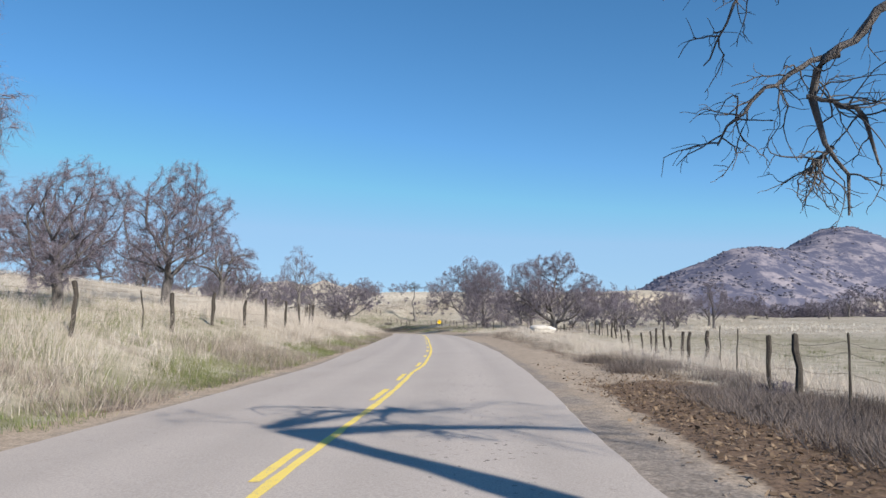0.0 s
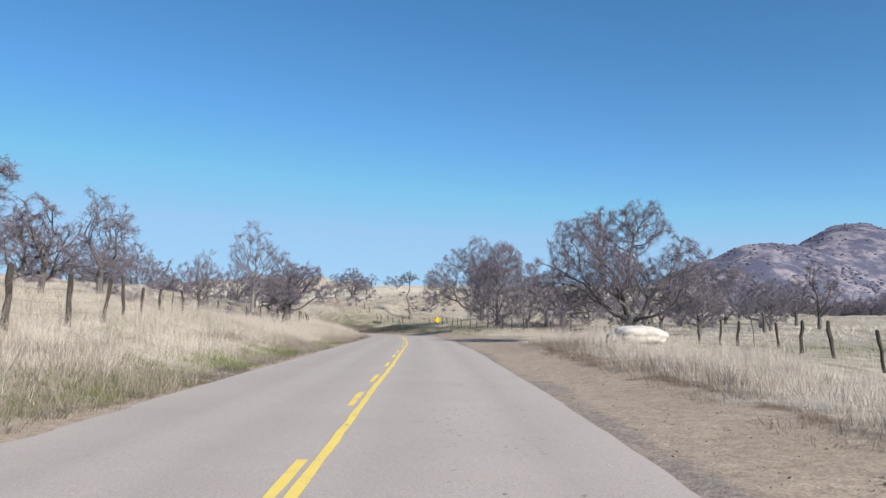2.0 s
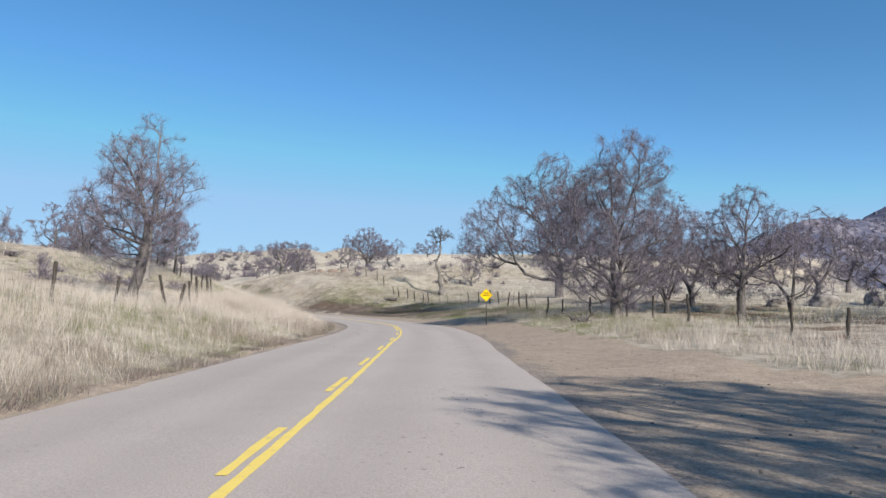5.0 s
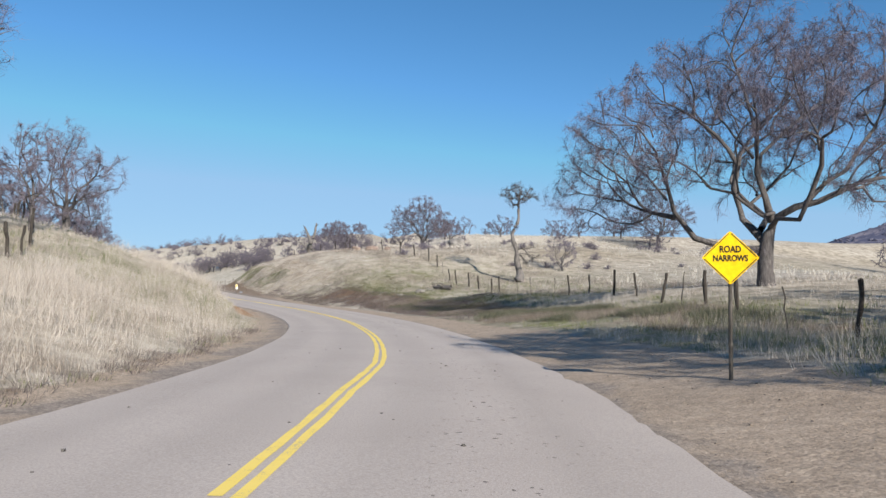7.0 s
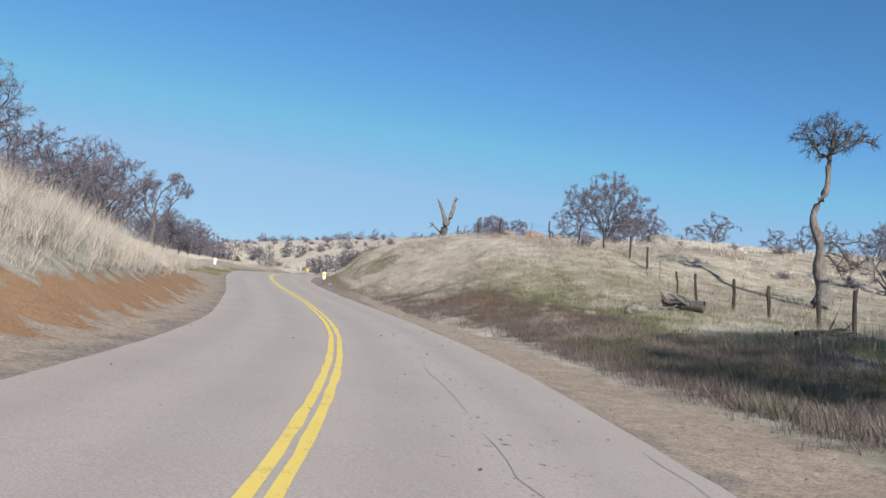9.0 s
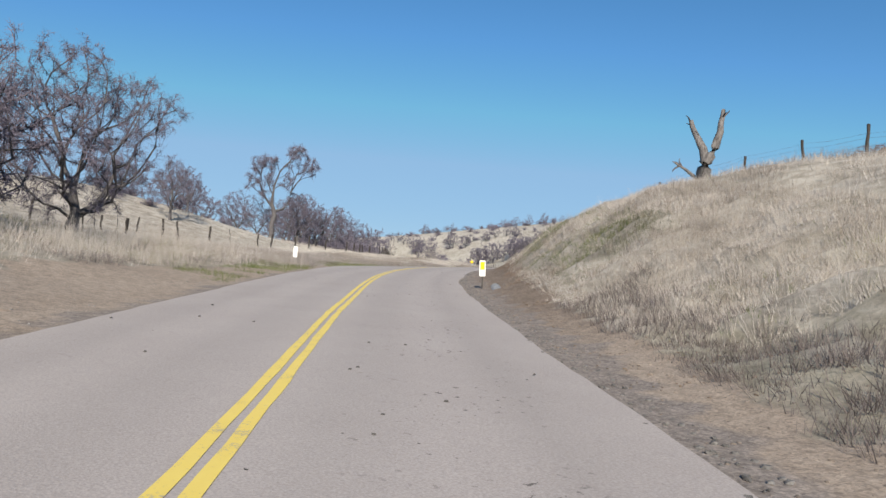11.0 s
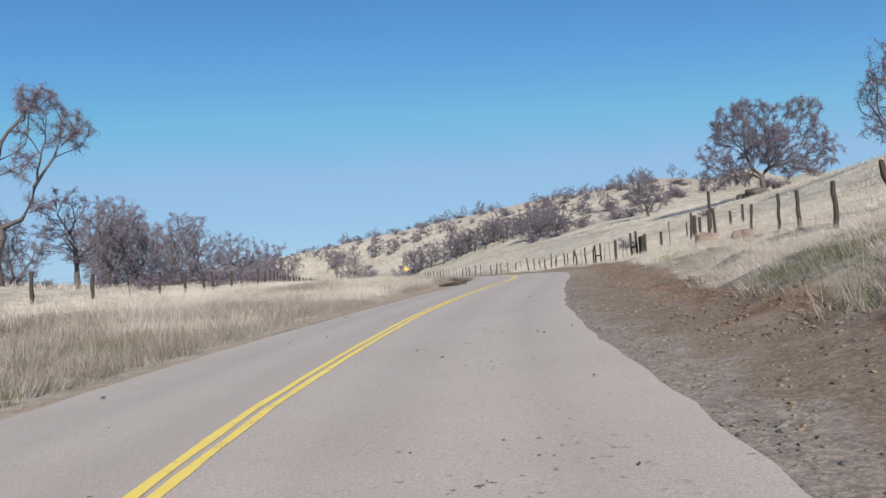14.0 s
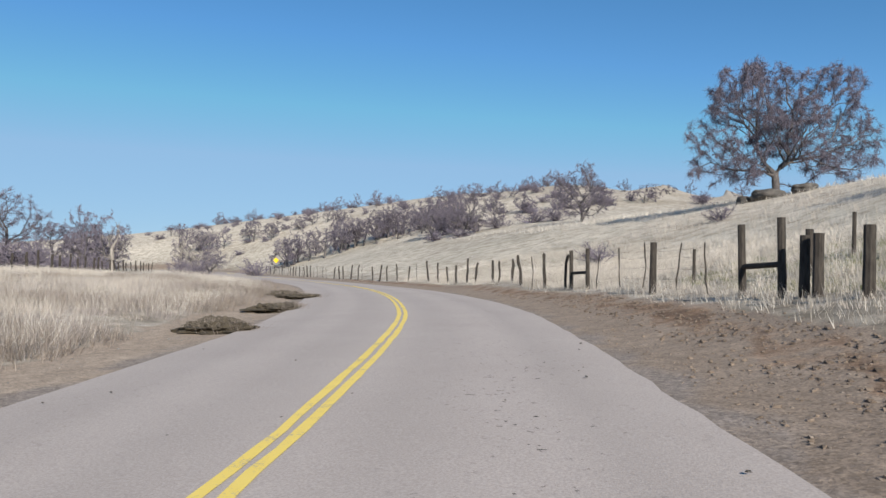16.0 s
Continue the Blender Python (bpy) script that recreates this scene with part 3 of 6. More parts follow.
stripe(-55, 390, 0.078, 0.098, "yellow_line", "solid yellow painted centre line")
stripe(111, 390, -0.078, 0.098, "yellow_line", "solid yellow painted centre line")
for a in (-29.8, -24.9, -20.0, -15.1, -10.2, -5.3, -0.4, 5.3, 11.6, 15.7, 20.5, 25.8, 30.6, 35.2, 41.0, 45.0, 50.1, 55.2, 59.2, 65.4, 70.6, 75.8, 80.6, 85.4, 90.2, 95.0, 100.7, 105.6):
    stripe(a, a + 1.9, -0.078, 0.098, "yellow_dash", "short yellow painted dash")



def crack(s0, s1, d0, d1, width, seed):
    """A tarred crack that wanders along the road."""
    g = np.random.default_rng(seed)
    lo, hi = Z0 + int(s0 / ROAD_STEP), Z0 + int(s1 / ROAD_STEP) + 1
    n = hi - lo
    mid = np.linspace(d0, d1, n) + 0.03 * np.cumsum(g.standard_normal(n)) * np.sin(np.linspace(0, np.pi, n))
    half = width / 2 * g.uniform(0.3, 1.2, n) * np.minimum(1, np.sin(np.linspace(0, np.pi, n)) * 3 + 0.1)
    v, _ = ribbon(np.column_stack([mid - half, mid + half]), 0.004, lo, hi)
    me = mesh_from("crack", v.reshape(-1, 3), grid_quads(2, n))
    me.materials.append(M_TAR)
    ob = new("crack", me)
    ob.parent = road
    tagged(ob, "dark tarred crack in the asphalt")


M_TAR = simple("tar", (0.26, 0.232, 0.213), (0.36, 0.322, 0.297), 6.0, 0.85, 0.3, 0.004)
for k, (s0, s1, d0, d1, w) in enumerate(((20, 29, -2.25, -1.9, 0.045), (48, 76, -1.08, -1.3, 0.03), (141, 144, 1.75, 1.5, 0.016), (145, 150, 1.5, 1.5, 0.014), (141.8, 144.2, 2.9, 3.0, 0.018), (97, 100, 2.0, 1.85, 0.01))):
    crack(s0, s1, d0, d1, w, k)


# ---- trees ----
def part(name, me, material, parent, label=""):
    """Links a mesh as a part of a thing or of a part."""
    if not me.materials:
        me.materials.append(material)
    ob = new(name, me)
    ob.parent = parent
    return tagged(ob, label) if label else ob


def thing(name, label, category, group="", at=None):
    ob = new(name)
    ob.empty_display_size = 0.2
    if at is not None:
        ob.matrix_basis = at
    return tagged(ob, label, category, group)


def tubes(paths, radii, sides):
    """Tapered tubes round many paths at once. paths: n x k x 3, radii: n x k."""
    n, kk, _ = paths.shape
    t = np.gradient(paths, axis=1)
    t /= np.linalg.norm(t, axis=2, keepdims=True) + 1e-9
    ref = np.where(np.abs(t[..., 2:]) > 0.9, [1.0, 0, 0], [0, 0, 1.0])
    u = np.cross(t, ref)
    u /= np.linalg.norm(u, axis=2, keepdims=True) + 1e-9
    w = np.cross(t, u)
    a = np.arange(sides) * 2 * np.pi / sides
    ring = paths[:, :, None] + radii[:, :, None, None] * (np.cos(a)[:, None] * u[:, :, None] + np.sin(a)[:, None] * w[:, :, None])
    i = np.arange(n * kk * sides).reshape(n, kk, sides)
    j = np.roll(i, -1, axis=2)
    quads = np.stack([i[:, :-1], j[:, :-1], j[:, 1:], i[:, 1:]], -1).reshape(-1, 4)
    return ring.reshape(-1, 3), quads


def joined(pieces):
    vs, qs, n = [], [], 0
    for v, q in pieces:
        vs.append(v)
        qs.append(q + n)
        n += len(v)
    return np.vstack(vs), np.vstack(qs)


def grow(g, start, way, length, r0, r1, steps, gnarl, lift):
    """Lets branches grow step by step, wandering as they go."""
    n = len(start)
    p = np.empty((n, steps + 1, 3))
    p[:, 0] = start
    d = way.copy()
    for i in range(steps):
        d = d + gnarl * g.standard_normal((n, 3)) * np.array([1, 1, 0.8])
        d[:, 2] += lift
        d /= np.linalg.norm(d, axis=1, keepdims=True)
        p[:, i + 1] = p[:, i] + d * (length / steps)[:, None]
    f = np.linspace(0, 1, steps + 1)[None]
    return p, r0[:, None] * (1 - f) + r1[:, None] * f


def sprout(g, paths, radii, count, lo, hi, spread, length, thin):
    """Where and how side shoots leave their branches."""
    n, kk, _ = paths.shape
    fr = g.uniform(lo, hi, (n, count)) * (kk - 1)
    i = np.minimum(fr.astype(int), kk - 2)
    u = (fr - i)[..., None]
    rows = np.arange(n)[:, None]
    start = paths[rows, i] * (1 - u) + paths[rows, i + 1] * u
    d = paths[rows, i + 1] - paths[rows, i]
    d /= np.linalg.norm(d, axis=2, keepdims=True) + 1e-9
    side = g.standard_normal(d.shape)
    side -= d * (side * d).sum(2, keepdims=True)
    side /= np.linalg.norm(side, axis=2, keepdims=True) + 1e-9
    a = np.radians(g.uniform(*spread, (n, count)))[..., None]
    way = d * np.cos(a) + side * np.sin(a)
    r = (radii[rows, i] * (1 - u[..., 0]) + radii[rows, i + 1] * u[..., 0]) * thin
    ln = length * g.uniform(0.6, 1.25, (n, count)) * (1.15 - 0.5 * (fr / (kk - 1)))
    return start.reshape(-1, 3), way.reshape(-1, 3), ln.ravel(), r.ravel()


def spikes(paths, radii):
    """Twig ends: thin points a few millimetres across, one for each path of two points."""
    n = len(paths)
    ring, _ = tubes(paths, radii * 1.25, 6)
    ring = ring.reshape(n, 2, 6, 3)[np.arange(n), 0]
    a = np.arange(n) % 3
    v = np.stack([ring[np.arange(n), a], ring[np.arange(n), a + 3], paths[:, 1]], 1).reshape(-1, 3)
    return v, np.arange(n * 3).reshape(-1, 3)


def bent_twigs(start, way, length, width, curl):
    """Thin twigs that bend once and run to a point."""
    n = len(start)
    u = np.cross(way, np.array([0.3, 0.5, 0.8]))
    u *= (width / (2 * np.linalg.norm(u, axis=1) + 1e-9))[:, None]
    mid = start + way * (length * 0.5)[:, None]
    d = way + curl
    d /= np.linalg.norm(d, axis=1, keepdims=True) + 1e-9
    end = mid + d * (length * 0.5)[:, None]
    v = np.stack([start - u, start + u, mid + u * 0.7, mid - u * 0.7, end], 1).reshape(-1, 3)
    i = np.arange(n)[:, None] * 5
    return v, i + np.array([[0, 1, 2, 3]]), i + np.array([[3, 2, 4]]), mid, d


def dome(g, h, w, low, lumps):
    """Lobes of a spreading crown: x, y, z, reach across, reach up."""
    top = h - low
    out = [(0, 0, low + top * 0.42, w * 0.36, top * 0.42)]
    for k in range(lumps):
        a, e = k * 2.4 + g.uniform(-0.5, 0.5), g.uniform(-0.85, 0.75)
        r = w * g.uniform(0.13, 0.2)
        reach = (w * 0.5 - r) * math.cos(e * 1.1)
        out.append((reach * math.cos(a), reach * math.sin(a), low + top * (0.42 + 0.36 * e), r, min(r, top * 0.24)))
    out.append((g.uniform(-0.12, 0.12) * w, g.uniform(-0.12, 0.12) * w, h - top * 0.2, w * 0.2, top * 0.2))
    return out


def reach_out(g, points, stem, step, gnarl, turns, bare=0.5, full=False):
    """Lets limbs grow from the stem towards the points that the crown has to fill."""
    cap = 12000
    N, D, W, par, kids = np.zeros((cap, 3)), np.zeros((cap, 3)), np.zeros((cap, 3)), np.full(cap, -1), np.zeros(cap, int)
    n = len(stem)
    N[:n], D[:n], par[1:n] = stem, (0, 0, 1), np.arange(n - 1)
    kids[:n - 1] = 1
    fork = min(n - 1, max(2, int(n * bare)))
    dist = np.linalg.norm(points[:, None] - N[None, fork:n], axis=2)
    near, far = dist.argmin(1) + fork, dist.min(1)
    alive = np.ones(len(points), bool)
    kids[fork:n] = -3  # the stem may bear more limbs than a limb bears shoots
    for turn in range(turns):
        act = alive & (kids[near] < (6 if full and turn > 24 else 3))
        if not act.any() or n > cap - 900:
            break
        k = near[act]
        v = points[act] - N[k]
        v /= np.linalg.norm(v, axis=1, keepdims=True) + 1e-9
        who, inv = np.unique(k, return_inverse=True)
        acc = np.zeros((len(who), 3))
        np.add.at(acc, inv.ravel(), v)
        acc /= np.linalg.norm(acc, axis=1, keepdims=True) + 1e-9
        sway = 0.72 * W[who] + 0.7 * g.standard_normal(acc.shape)  # limbs wind as they go
        acc += 0.55 * D[who] + 1.7 * gnarl * sway
        acc /= np.linalg.norm(acc, axis=1, keepdims=True) + 1e-9
        m = len(who)
        N[n:n + m], D[n:n + m], W[n:n + m], par[n:n + m] = N[who] + acc * step, acc, sway, who
        kids[who] += 1
        dist = np.linalg.norm(points[:, None] - N[None, n:n + m], axis=2)
        j = dist.argmin(1)
        dm = dist[np.arange(len(points)), j]
        closer = dm < far
        near[closer], far[closer] = n + j[closer], dm[closer]
        alive &= far > step * 1.25
        n += m
    return N[:n], D[:n], par[:n]


def chains(N, par, R):
    """Splits the limbs into runs, each following its stoutest shoot; resampled to even counts."""
    n = len(N)
    main = np.full(n, -1)
    for i in range(n - 1, 0, -1):
        p = par[i]
        if main[p] < 0 or R[i] > R[main[p]]:
            main[p] = i
    runs = []
    for i in range(n):
        if par[i] < 0 or main[par[i]] != i:
            run = [] if par[i] < 0 else [par[i]]
            k = i
            while k >= 0:
                run.append(k)
                k = main[k]
            if len(run) < 2:
                continue
            p, r = N[run].copy(), R[run].copy()
            if par[i] >= 0:
                r[0] = min(r[0], r[1] * 1.3)
            p[1:-1] = (p[:-2] + 2 * p[1:-1] + p[2:]) / 4
            runs.append((p, r))
    return runs


def resample(runs, count):
    P, Q = [], []
    u = np.linspace(0, 1, count)
    for p, r in runs:
        f = np.linspace(0, 1, len(p))
        P.append(np.column_stack([np.interp(u, f, p[:, k]) for k in range(3)]))
        Q.append(np.interp(u, f, r))
    return np.array(P), np.array(Q)


# crown points, length of a growth step as a share of the height, twigs on each shoot, and side twigs on each of those
NEAR, MID, FAR = (1000, 0.028, 5, 7), (480, 0.04, 5, 8), (150, 0.075, 4, 11)


def oak_meshes(seed, h, w, detail=MID, fork=0.19, low=0.12, lean=(0.0, 0.0), gnarl=0.3, twig=0.008, thick=0.03, weep=0.15, lobes=None, lumps=7, bare=0.5, haze=1.0, full=False):
    """Trunk with limbs, and crown of fine twigs, of a bare oak h high and w wide."""
    g = np.random.default_rng(seed)
    count, share, shoots, sides = detail
    step = h * share
    lobes = np.array(lobes if lobes else dome(g, h, w, low * h, lumps), float)
    size = lobes[:, 3] ** 2 * lobes[:, 4]
    pick = g.choice(len(lobes), count, p=size / size.sum())
    ball = g.standard_normal((count, 3))
    ball *= (g.uniform(0.0, 1, count) ** 0.28 / np.linalg.norm(ball, axis=1))[:, None]
    points = lobes[pick, :3] + ball * lobes[pick][:, [3, 3, 4]]
    # shoots gather in clumps, with gaps between them
    heads = points[::14]
    near = np.linalg.norm(points[:, None] - heads[None], axis=2).argmin(1)
    points += (heads[near] - points) * g.uniform(0.0, 0.4, (count, 1))
    points = points[points[:, 2] > low * h * 0.55]
    k = max(4, int(fork * h / step) + 2)
    f = np.linspace(0, 1, k)[:, None]
    stem = f * np.array([[lean[0] * h * fork, lean[1] * h * fork, fork * h]]) + 0.012 * h * np.sin(f * np.array([[4.0, 5.0, 0.0]]) + seed) * f
    N, D, par = reach_out(g, points, stem, step, gnarl, 70, bare, full)
    n = len(N)
    tips = np.zeros(n)
    tips[np.setdiff1d(np.arange(n), par)] = 1
    for i in range(n - 1, 0, -1):
        tips[par[i]] += tips[i]
    end = twig * 1.3
    R = end * tips ** (math.log(h * thick / end) / math.log(tips[0]))
    flare = np.clip(1 - N[:, 2] / (0.07 * h), 0, 1)
    R = R * np.where(np.arange(n) < k, 1 + 0.35 * flare ** 2, 1)
    runs = chains(N, par, R)
    stout = max(0.02, twig * 2.2)
    big = [c for c in runs if c[1].max() > 0.09 * h * thick * 10]
    mid = [c for c in runs if stout < c[1].max() <= 0.09 * h * thick * 10]
    thin = [c for c in runs if c[1].max() <= stout]
    fine = count > 300
    solid = [tubes(*resample(c, m), q) for c, m, q in ((big, 18 if fine else 8, 9 if fine else 5), (mid, 9 if fine else 4, 5 if fine else 3)) if c]
    slim = [tubes(*resample(thin, 4 if fine else 3), 3)] if thin else []
    # twigs stand on every slender shoot
    who = np.flatnonzero((R < stout * 1.2) & (np.arange(n) >= k))
    who = np.repeat(who, shoots)
    m = len(who)
    back = g.uniform(0, 1, (m, 1))
    start = N[who] * (1 - back) + N[par[who]] * back
    way = D[who] * 0.8 + g.standard_normal((m, 3)) * 0.7
    way[:, 2] += 0.1
    way /= np.linalg.norm(way, axis=1, keepdims=True)
    ln = (0.4 * step + 0.026 * h) * g.uniform(0.4, 1.5, m)
    curl = g.standard_normal((m, 3)) * 0.4 + np.array([0, 0, -weep * 2.5])
    v1, q1, t1, mids, wd = bent_twigs(start, way, ln, np.full(m, twig * 1.6 * haze), curl)
    who = np.repeat(np.arange(m), sides)
    way2 = wd[who] * 0.9 + g.standard_normal((len(who), 3)) * 0.75
    way2 /= np.linalg.norm(way2, axis=1, keepdims=True)
    at = mids[who] + wd[who] * (ln[who] * g.uniform(-0.45, 0.45, len(who)))[:, None]
    tip2 = at + way2 * (ln[who] * g.uniform(0.25, 0.85, len(who)))[:, None]
    tip2[:, 2] -= weep * ln[who] * 0.4
    v2, t2 = spikes(np.stack([at, tip2], 1), np.full((len(who), 2), twig * 0.5 * haze)) if len(who) else (np.zeros((0, 3)), np.zeros((0, 3), int))
    vs, qs = joined(slim + [(v1, q1)])
    cut = len(vs) - len(v1)
    tris = np.vstack([t1 + cut, t2 + len(vs)])
    out = []
    for nm, (v, q, t3) in (("trunk", (*joined(solid), None)), ("crown", (np.vstack([vs, v2]), qs, tris))):
        v[:, 2] = np.maximum(v[:, 2], 0.03 * h) if nm == "crown" else v[:, 2]
        me = mesh_from(nm, v, q, t3)
        shade_smooth(me)
        out.append(me)
    return out


def oak(seed, label, at, h, w, group="bare oaks", bark=None, turn=0.0, sink=0.15, name="oak_tree", twigs=None, **kw):
    x, y = at
    base = thing(name, label, "tree", group, pose(x, y, float(ground_z(x, y)[0]) - sink, 0, 0, turn))
    trunk, crown = oak_meshes(seed, h, w, **kw)
    part("trunk", trunk, bark or M_BARK, base)
    part("crown", crown, twigs or M_TWIG, base, "dense crown of leafless twigs")
    return base


# Trees that the road passes near: place, height, spread
first_oak = oak(11, "large leafless oak with hanging twigs over the road", (6.55, -2.4), 9.4, 8.0, detail=(240, 0.03, 5, 3), fork=0.84, thick=0.026, twig=0.005, weep=0.1, gnarl=0.2, bare=0.93, lobes=((3.2, 0.0, 8.2, 2.0, 0.5), (1.6, 0.5, 7.7, 1.2, 0.4), (4.2, -0.8, 7.4, 1.2, 0.5), (-1.4, 0.1, 7.9, 0.9, 0.2)))


def hanging_limb(tree):
    """The long limb that the first oak hangs over the verge, with its drooping twigs."""
    g = np.random.default_rng(8)
    c = np.array(tree.matrix_basis.translation)
    main = ((6.55, -2.4, 7.3, 0.06), (6.5, -0.4, 7.1, 0.055), (5.7, 2.0, 5.8, 0.044), (4.2, 3.9, 4.35, 0.037), (2.98, 4.56, 3.23, 0.03), (2.84, 4.56, 2.72, 0.021), (3.03, 4.59, 2.3, 0.011), (2.96, 4.61, 1.98, 0.005))
    ways = (
        main,
        ((2.98, 4.56, 3.23, 0.027), (2.74, 4.59, 3.1, 0.018), (2.21, 4.61, 2.74, 0.009), (2.13, 4.61, 2.46, 0.005)),
        ((3.23, 4.39, 3.73, 0.027), (2.68, 4.5, 3.95, 0.018), (2.19, 4.56, 3.29, 0.007), (2.02, 4.56, 3.12, 0.004)),
        ((2.745, 4.57, 2.92, 0.018), (3.12, 4.61, 2.85, 0.017), (3.2, 4.61, 2.57, 0.011), (3.29, 4.61, 2.24, 0.005)),
        ((2.88, 4.56, 2.57, 0.016), (2.76, 4.61, 2.41, 0.012), (2.71, 4.61, 2.19, 0.005)),
        ((4.3, 3.9, 4.2, 0.03), (2.63, 4.28, 4.39, 0.021), (1.97, 4.45, 4.06, 0.013), (1.75, 4.5, 3.51, 0.004)),
    )
    tubs, twigs = [], []
    for w in ways:
        p = spline(np.array(w), 0.07)
        wob = 0.02 * np.cumsum(g.standard_normal((len(p), 3)), axis=0)
        wob -= np.linspace(0, 1, len(p))[:, None] * wob[-1]
        path, rad = (p[:, :3] + wob - c)[None], p[None, :, 3] * (1 + 0.08 * g.standard_normal(len(p)))
        tubs.append(tubes(path, rad, 7))
        keep = path[:, path.shape[1] // 3:] if len(w) > 6 else path
        s, d, ln, r = sprout(g, keep, np.full(keep.shape[:2], 0.007), 34 if len(w) > 6 else 18, 0.15, 1.0, (30, 85), 0.55, 1.0)
        q, qr = grow(g, s, d, ln, np.full(len(s), 0.007), np.full(len(s), 0.0025), 7, 0.32, -0.09)
        twigs.append(tubes(q, qr, 4))
        s, d, ln, r = sprout(g, q, qr, 4, 0.2, 1.0, (30, 80), 0.17, 1.0)
        q, qr = grow(g, s, d, ln, np.full(len(s), 0.0035), np.full(len(s), 0.002), 4, 0.35, -0.1)
        twigs.append(tubes(q, qr, 3))
    me = mesh_from("hanging_limb", *joined(tubs + twigs))
    shade_smooth(me)
    part("hanging_limb", me, M_BARK, tree, "drooping dark limb")


hanging_limb(first_oak)
oak(12, "leafless oak on the grassy bank", (-10.6, 11.8), 8.6, 8.6, detail=NEAR, fork=0.3, twig=0.005, weep=0.3)
oak(13, "small dark leafless oak beside the fence", (-10.8, 20.0), 4.9, 4.8, detail=NEAR, fork=0.28, twig=0.005, weep=0.25, low=0.2)
oak(14, "young leafless oak in tall grass", (-10.2, 15.0), 3.6, 2.6, detail=MID, fork=0.34, twig=0.005)
oak(15, "leafless oak with a grey rounded crown", (-10.7, 27.6), 6.0, 5.6, detail=NEAR, fork=0.16, twig=0.006, weep=0.25, low=0.2)
oak(16, "leafless oak with crooked open limbs on the bank", (-17.0, 54.0), 6.2, 6.2, detail=(520, 0.036, 8, 4), fork=0.3, twig=0.0075, gnarl=0.42, lobes=((-0.2, 0, 5.2, 1.4, 0.9), (1.5, 0.4, 4.0, 1.3, 0.6), (-1.9, 0.2, 4.2, 1.1, 0.8), (2.3, -0.5, 2.9, 0.8, 0.5), (-2.2, 0.4, 2.7, 0.8, 0.5), (0.2, 1.4, 3.8, 1.0, 0.8), (0, -1.5, 3.8, 1.0, 0.7)))
oak(17, "leafless oak with a low wide crown", (-17.5, 61.5), 4.8, 5.0, detail=MID, twig=0.009)
oak(18, "dark twin-trunked leafless oak beside the fence", (-11.6, 81.5), 5.1, 6.0, detail=NEAR, fork=0.12, twig=0.0062, thick=0.04, gnarl=0.4, lobes=((1.7, 0, 3.7, 1.3, 0.9), (0.6, 0.5, 4.1, 0.9, 0.8), (-1.0, -0.3, 2.9, 1.3, 1.2), (-0.6, 0.6, 1.9, 1.3, 0.9), (2.6, 0.2, 2.6, 0.9, 0.7), (0.3, -1.0, 2.4, 1.0, 0.9)))
oak(19, "leafless oak leaning with a dense high crown", (-17.6, 107.0), 8.0, 6.4, detail=NEAR, fork=0.34, twig=0.0075, lean=(0.25, 0.1))
oak(120, "very large spreading leafless oak beside a gate", (10.8, 73.8), 8.9, 13.5, detail=(2000, 0.021, 5, 8), fork=0.19, twig=0.006, thick=0.036, weep=0.3, gnarl=0.38, lobes=((-2.6, 0, 6.1, 2.2, 1.8), (-0.6, 1.5, 7.4, 1.5, 1.2), (0.9, -0.6, 7.2, 1.7, 1.6), (-5.0, 0.4, 4.0, 1.5, 1.2), (-4.6, -1.2, 2.2, 1.2, 1.1), (3.6, 0.6, 5.2, 1.8, 1.3), (5.4, -0.5, 3.9, 1.5, 1.0), (-1.5, -2.6, 4.4, 1.8, 1.5), (0.8, 3.2, 4.6, 2.0, 1.6), (2.6, -2.6, 3.8, 1.7, 1.3), (-2.4, 2.2, 3.4, 1.8, 1.3), (3.9, 2.0, 2.7, 1.5, 1.1), (-2.6, -0.8, 2.3, 1.4, 0.9)))
oak(21, "large leafless oak with a dark trunk by the fence", (5.5, 115.2), 10.6, 10.6, detail=(1700, 0.023, 6, 8), fork=0.15, twig=0.0064, thick=0.03, weep=0.25, gnarl=0.36, low=0.06, lumps=10)
oak(22, "huge leafless oak with arching limbs on the rise", (4.6, 139.7), 13.0, 18.0, detail=(2300, 0.02, 5, 6), fork=0.17, bare=0.5, twig=0.008, thick=0.025, weep=0.3, gnarl=0.34, lobes=((-6.0, 0, 6.6, 2.8, 2.2), (-6.8, 0.4, 3.6, 2.2, 1.3), (-8.2, 0.6, 4.4, 1.5, 1.5), (-3.2, 1.0, 9.2, 2.8, 2.3), (-0.6, -1.0, 11.2, 2.1, 1.6), (3.0, 0.6, 9.6, 3.2, 2.6), (6.0, -0.5, 7.0, 2.6, 2.2), (3.6, -1.5, 4.6, 2.4, 1.4), (0, -4.5, 7.2, 2.8, 2.2), (0.5, 4.5, 7.4, 3.0, 2.4), (-4.5, -3.0, 5.0, 2.0, 1.5), (7.2, 1.0, 4.2, 1.6, 1.3)))
oak(23, "leafless oak behind the fence", (13.5, 119.5), 8.2, 8.2, detail=NEAR, fork=0.28, twig=0.008, weep=0.2)
oak(24, "tall leafless oak with a pale grey trunk", (-26.5, 126.5), 13.2, 9.0, detail=(620, 0.034, 9, 3), fork=0.34, twig=0.0085, bark=M_GREYBARK, thick=0.019, low=0.26, gnarl=0.48)
oak(25, "leafless oak with an open crooked crown on the hillside", (-34.5, 146.5), 7.6, 7.8, detail=MID, fork=0.24, twig=0.008, haze=1.2, gnarl=0.34)
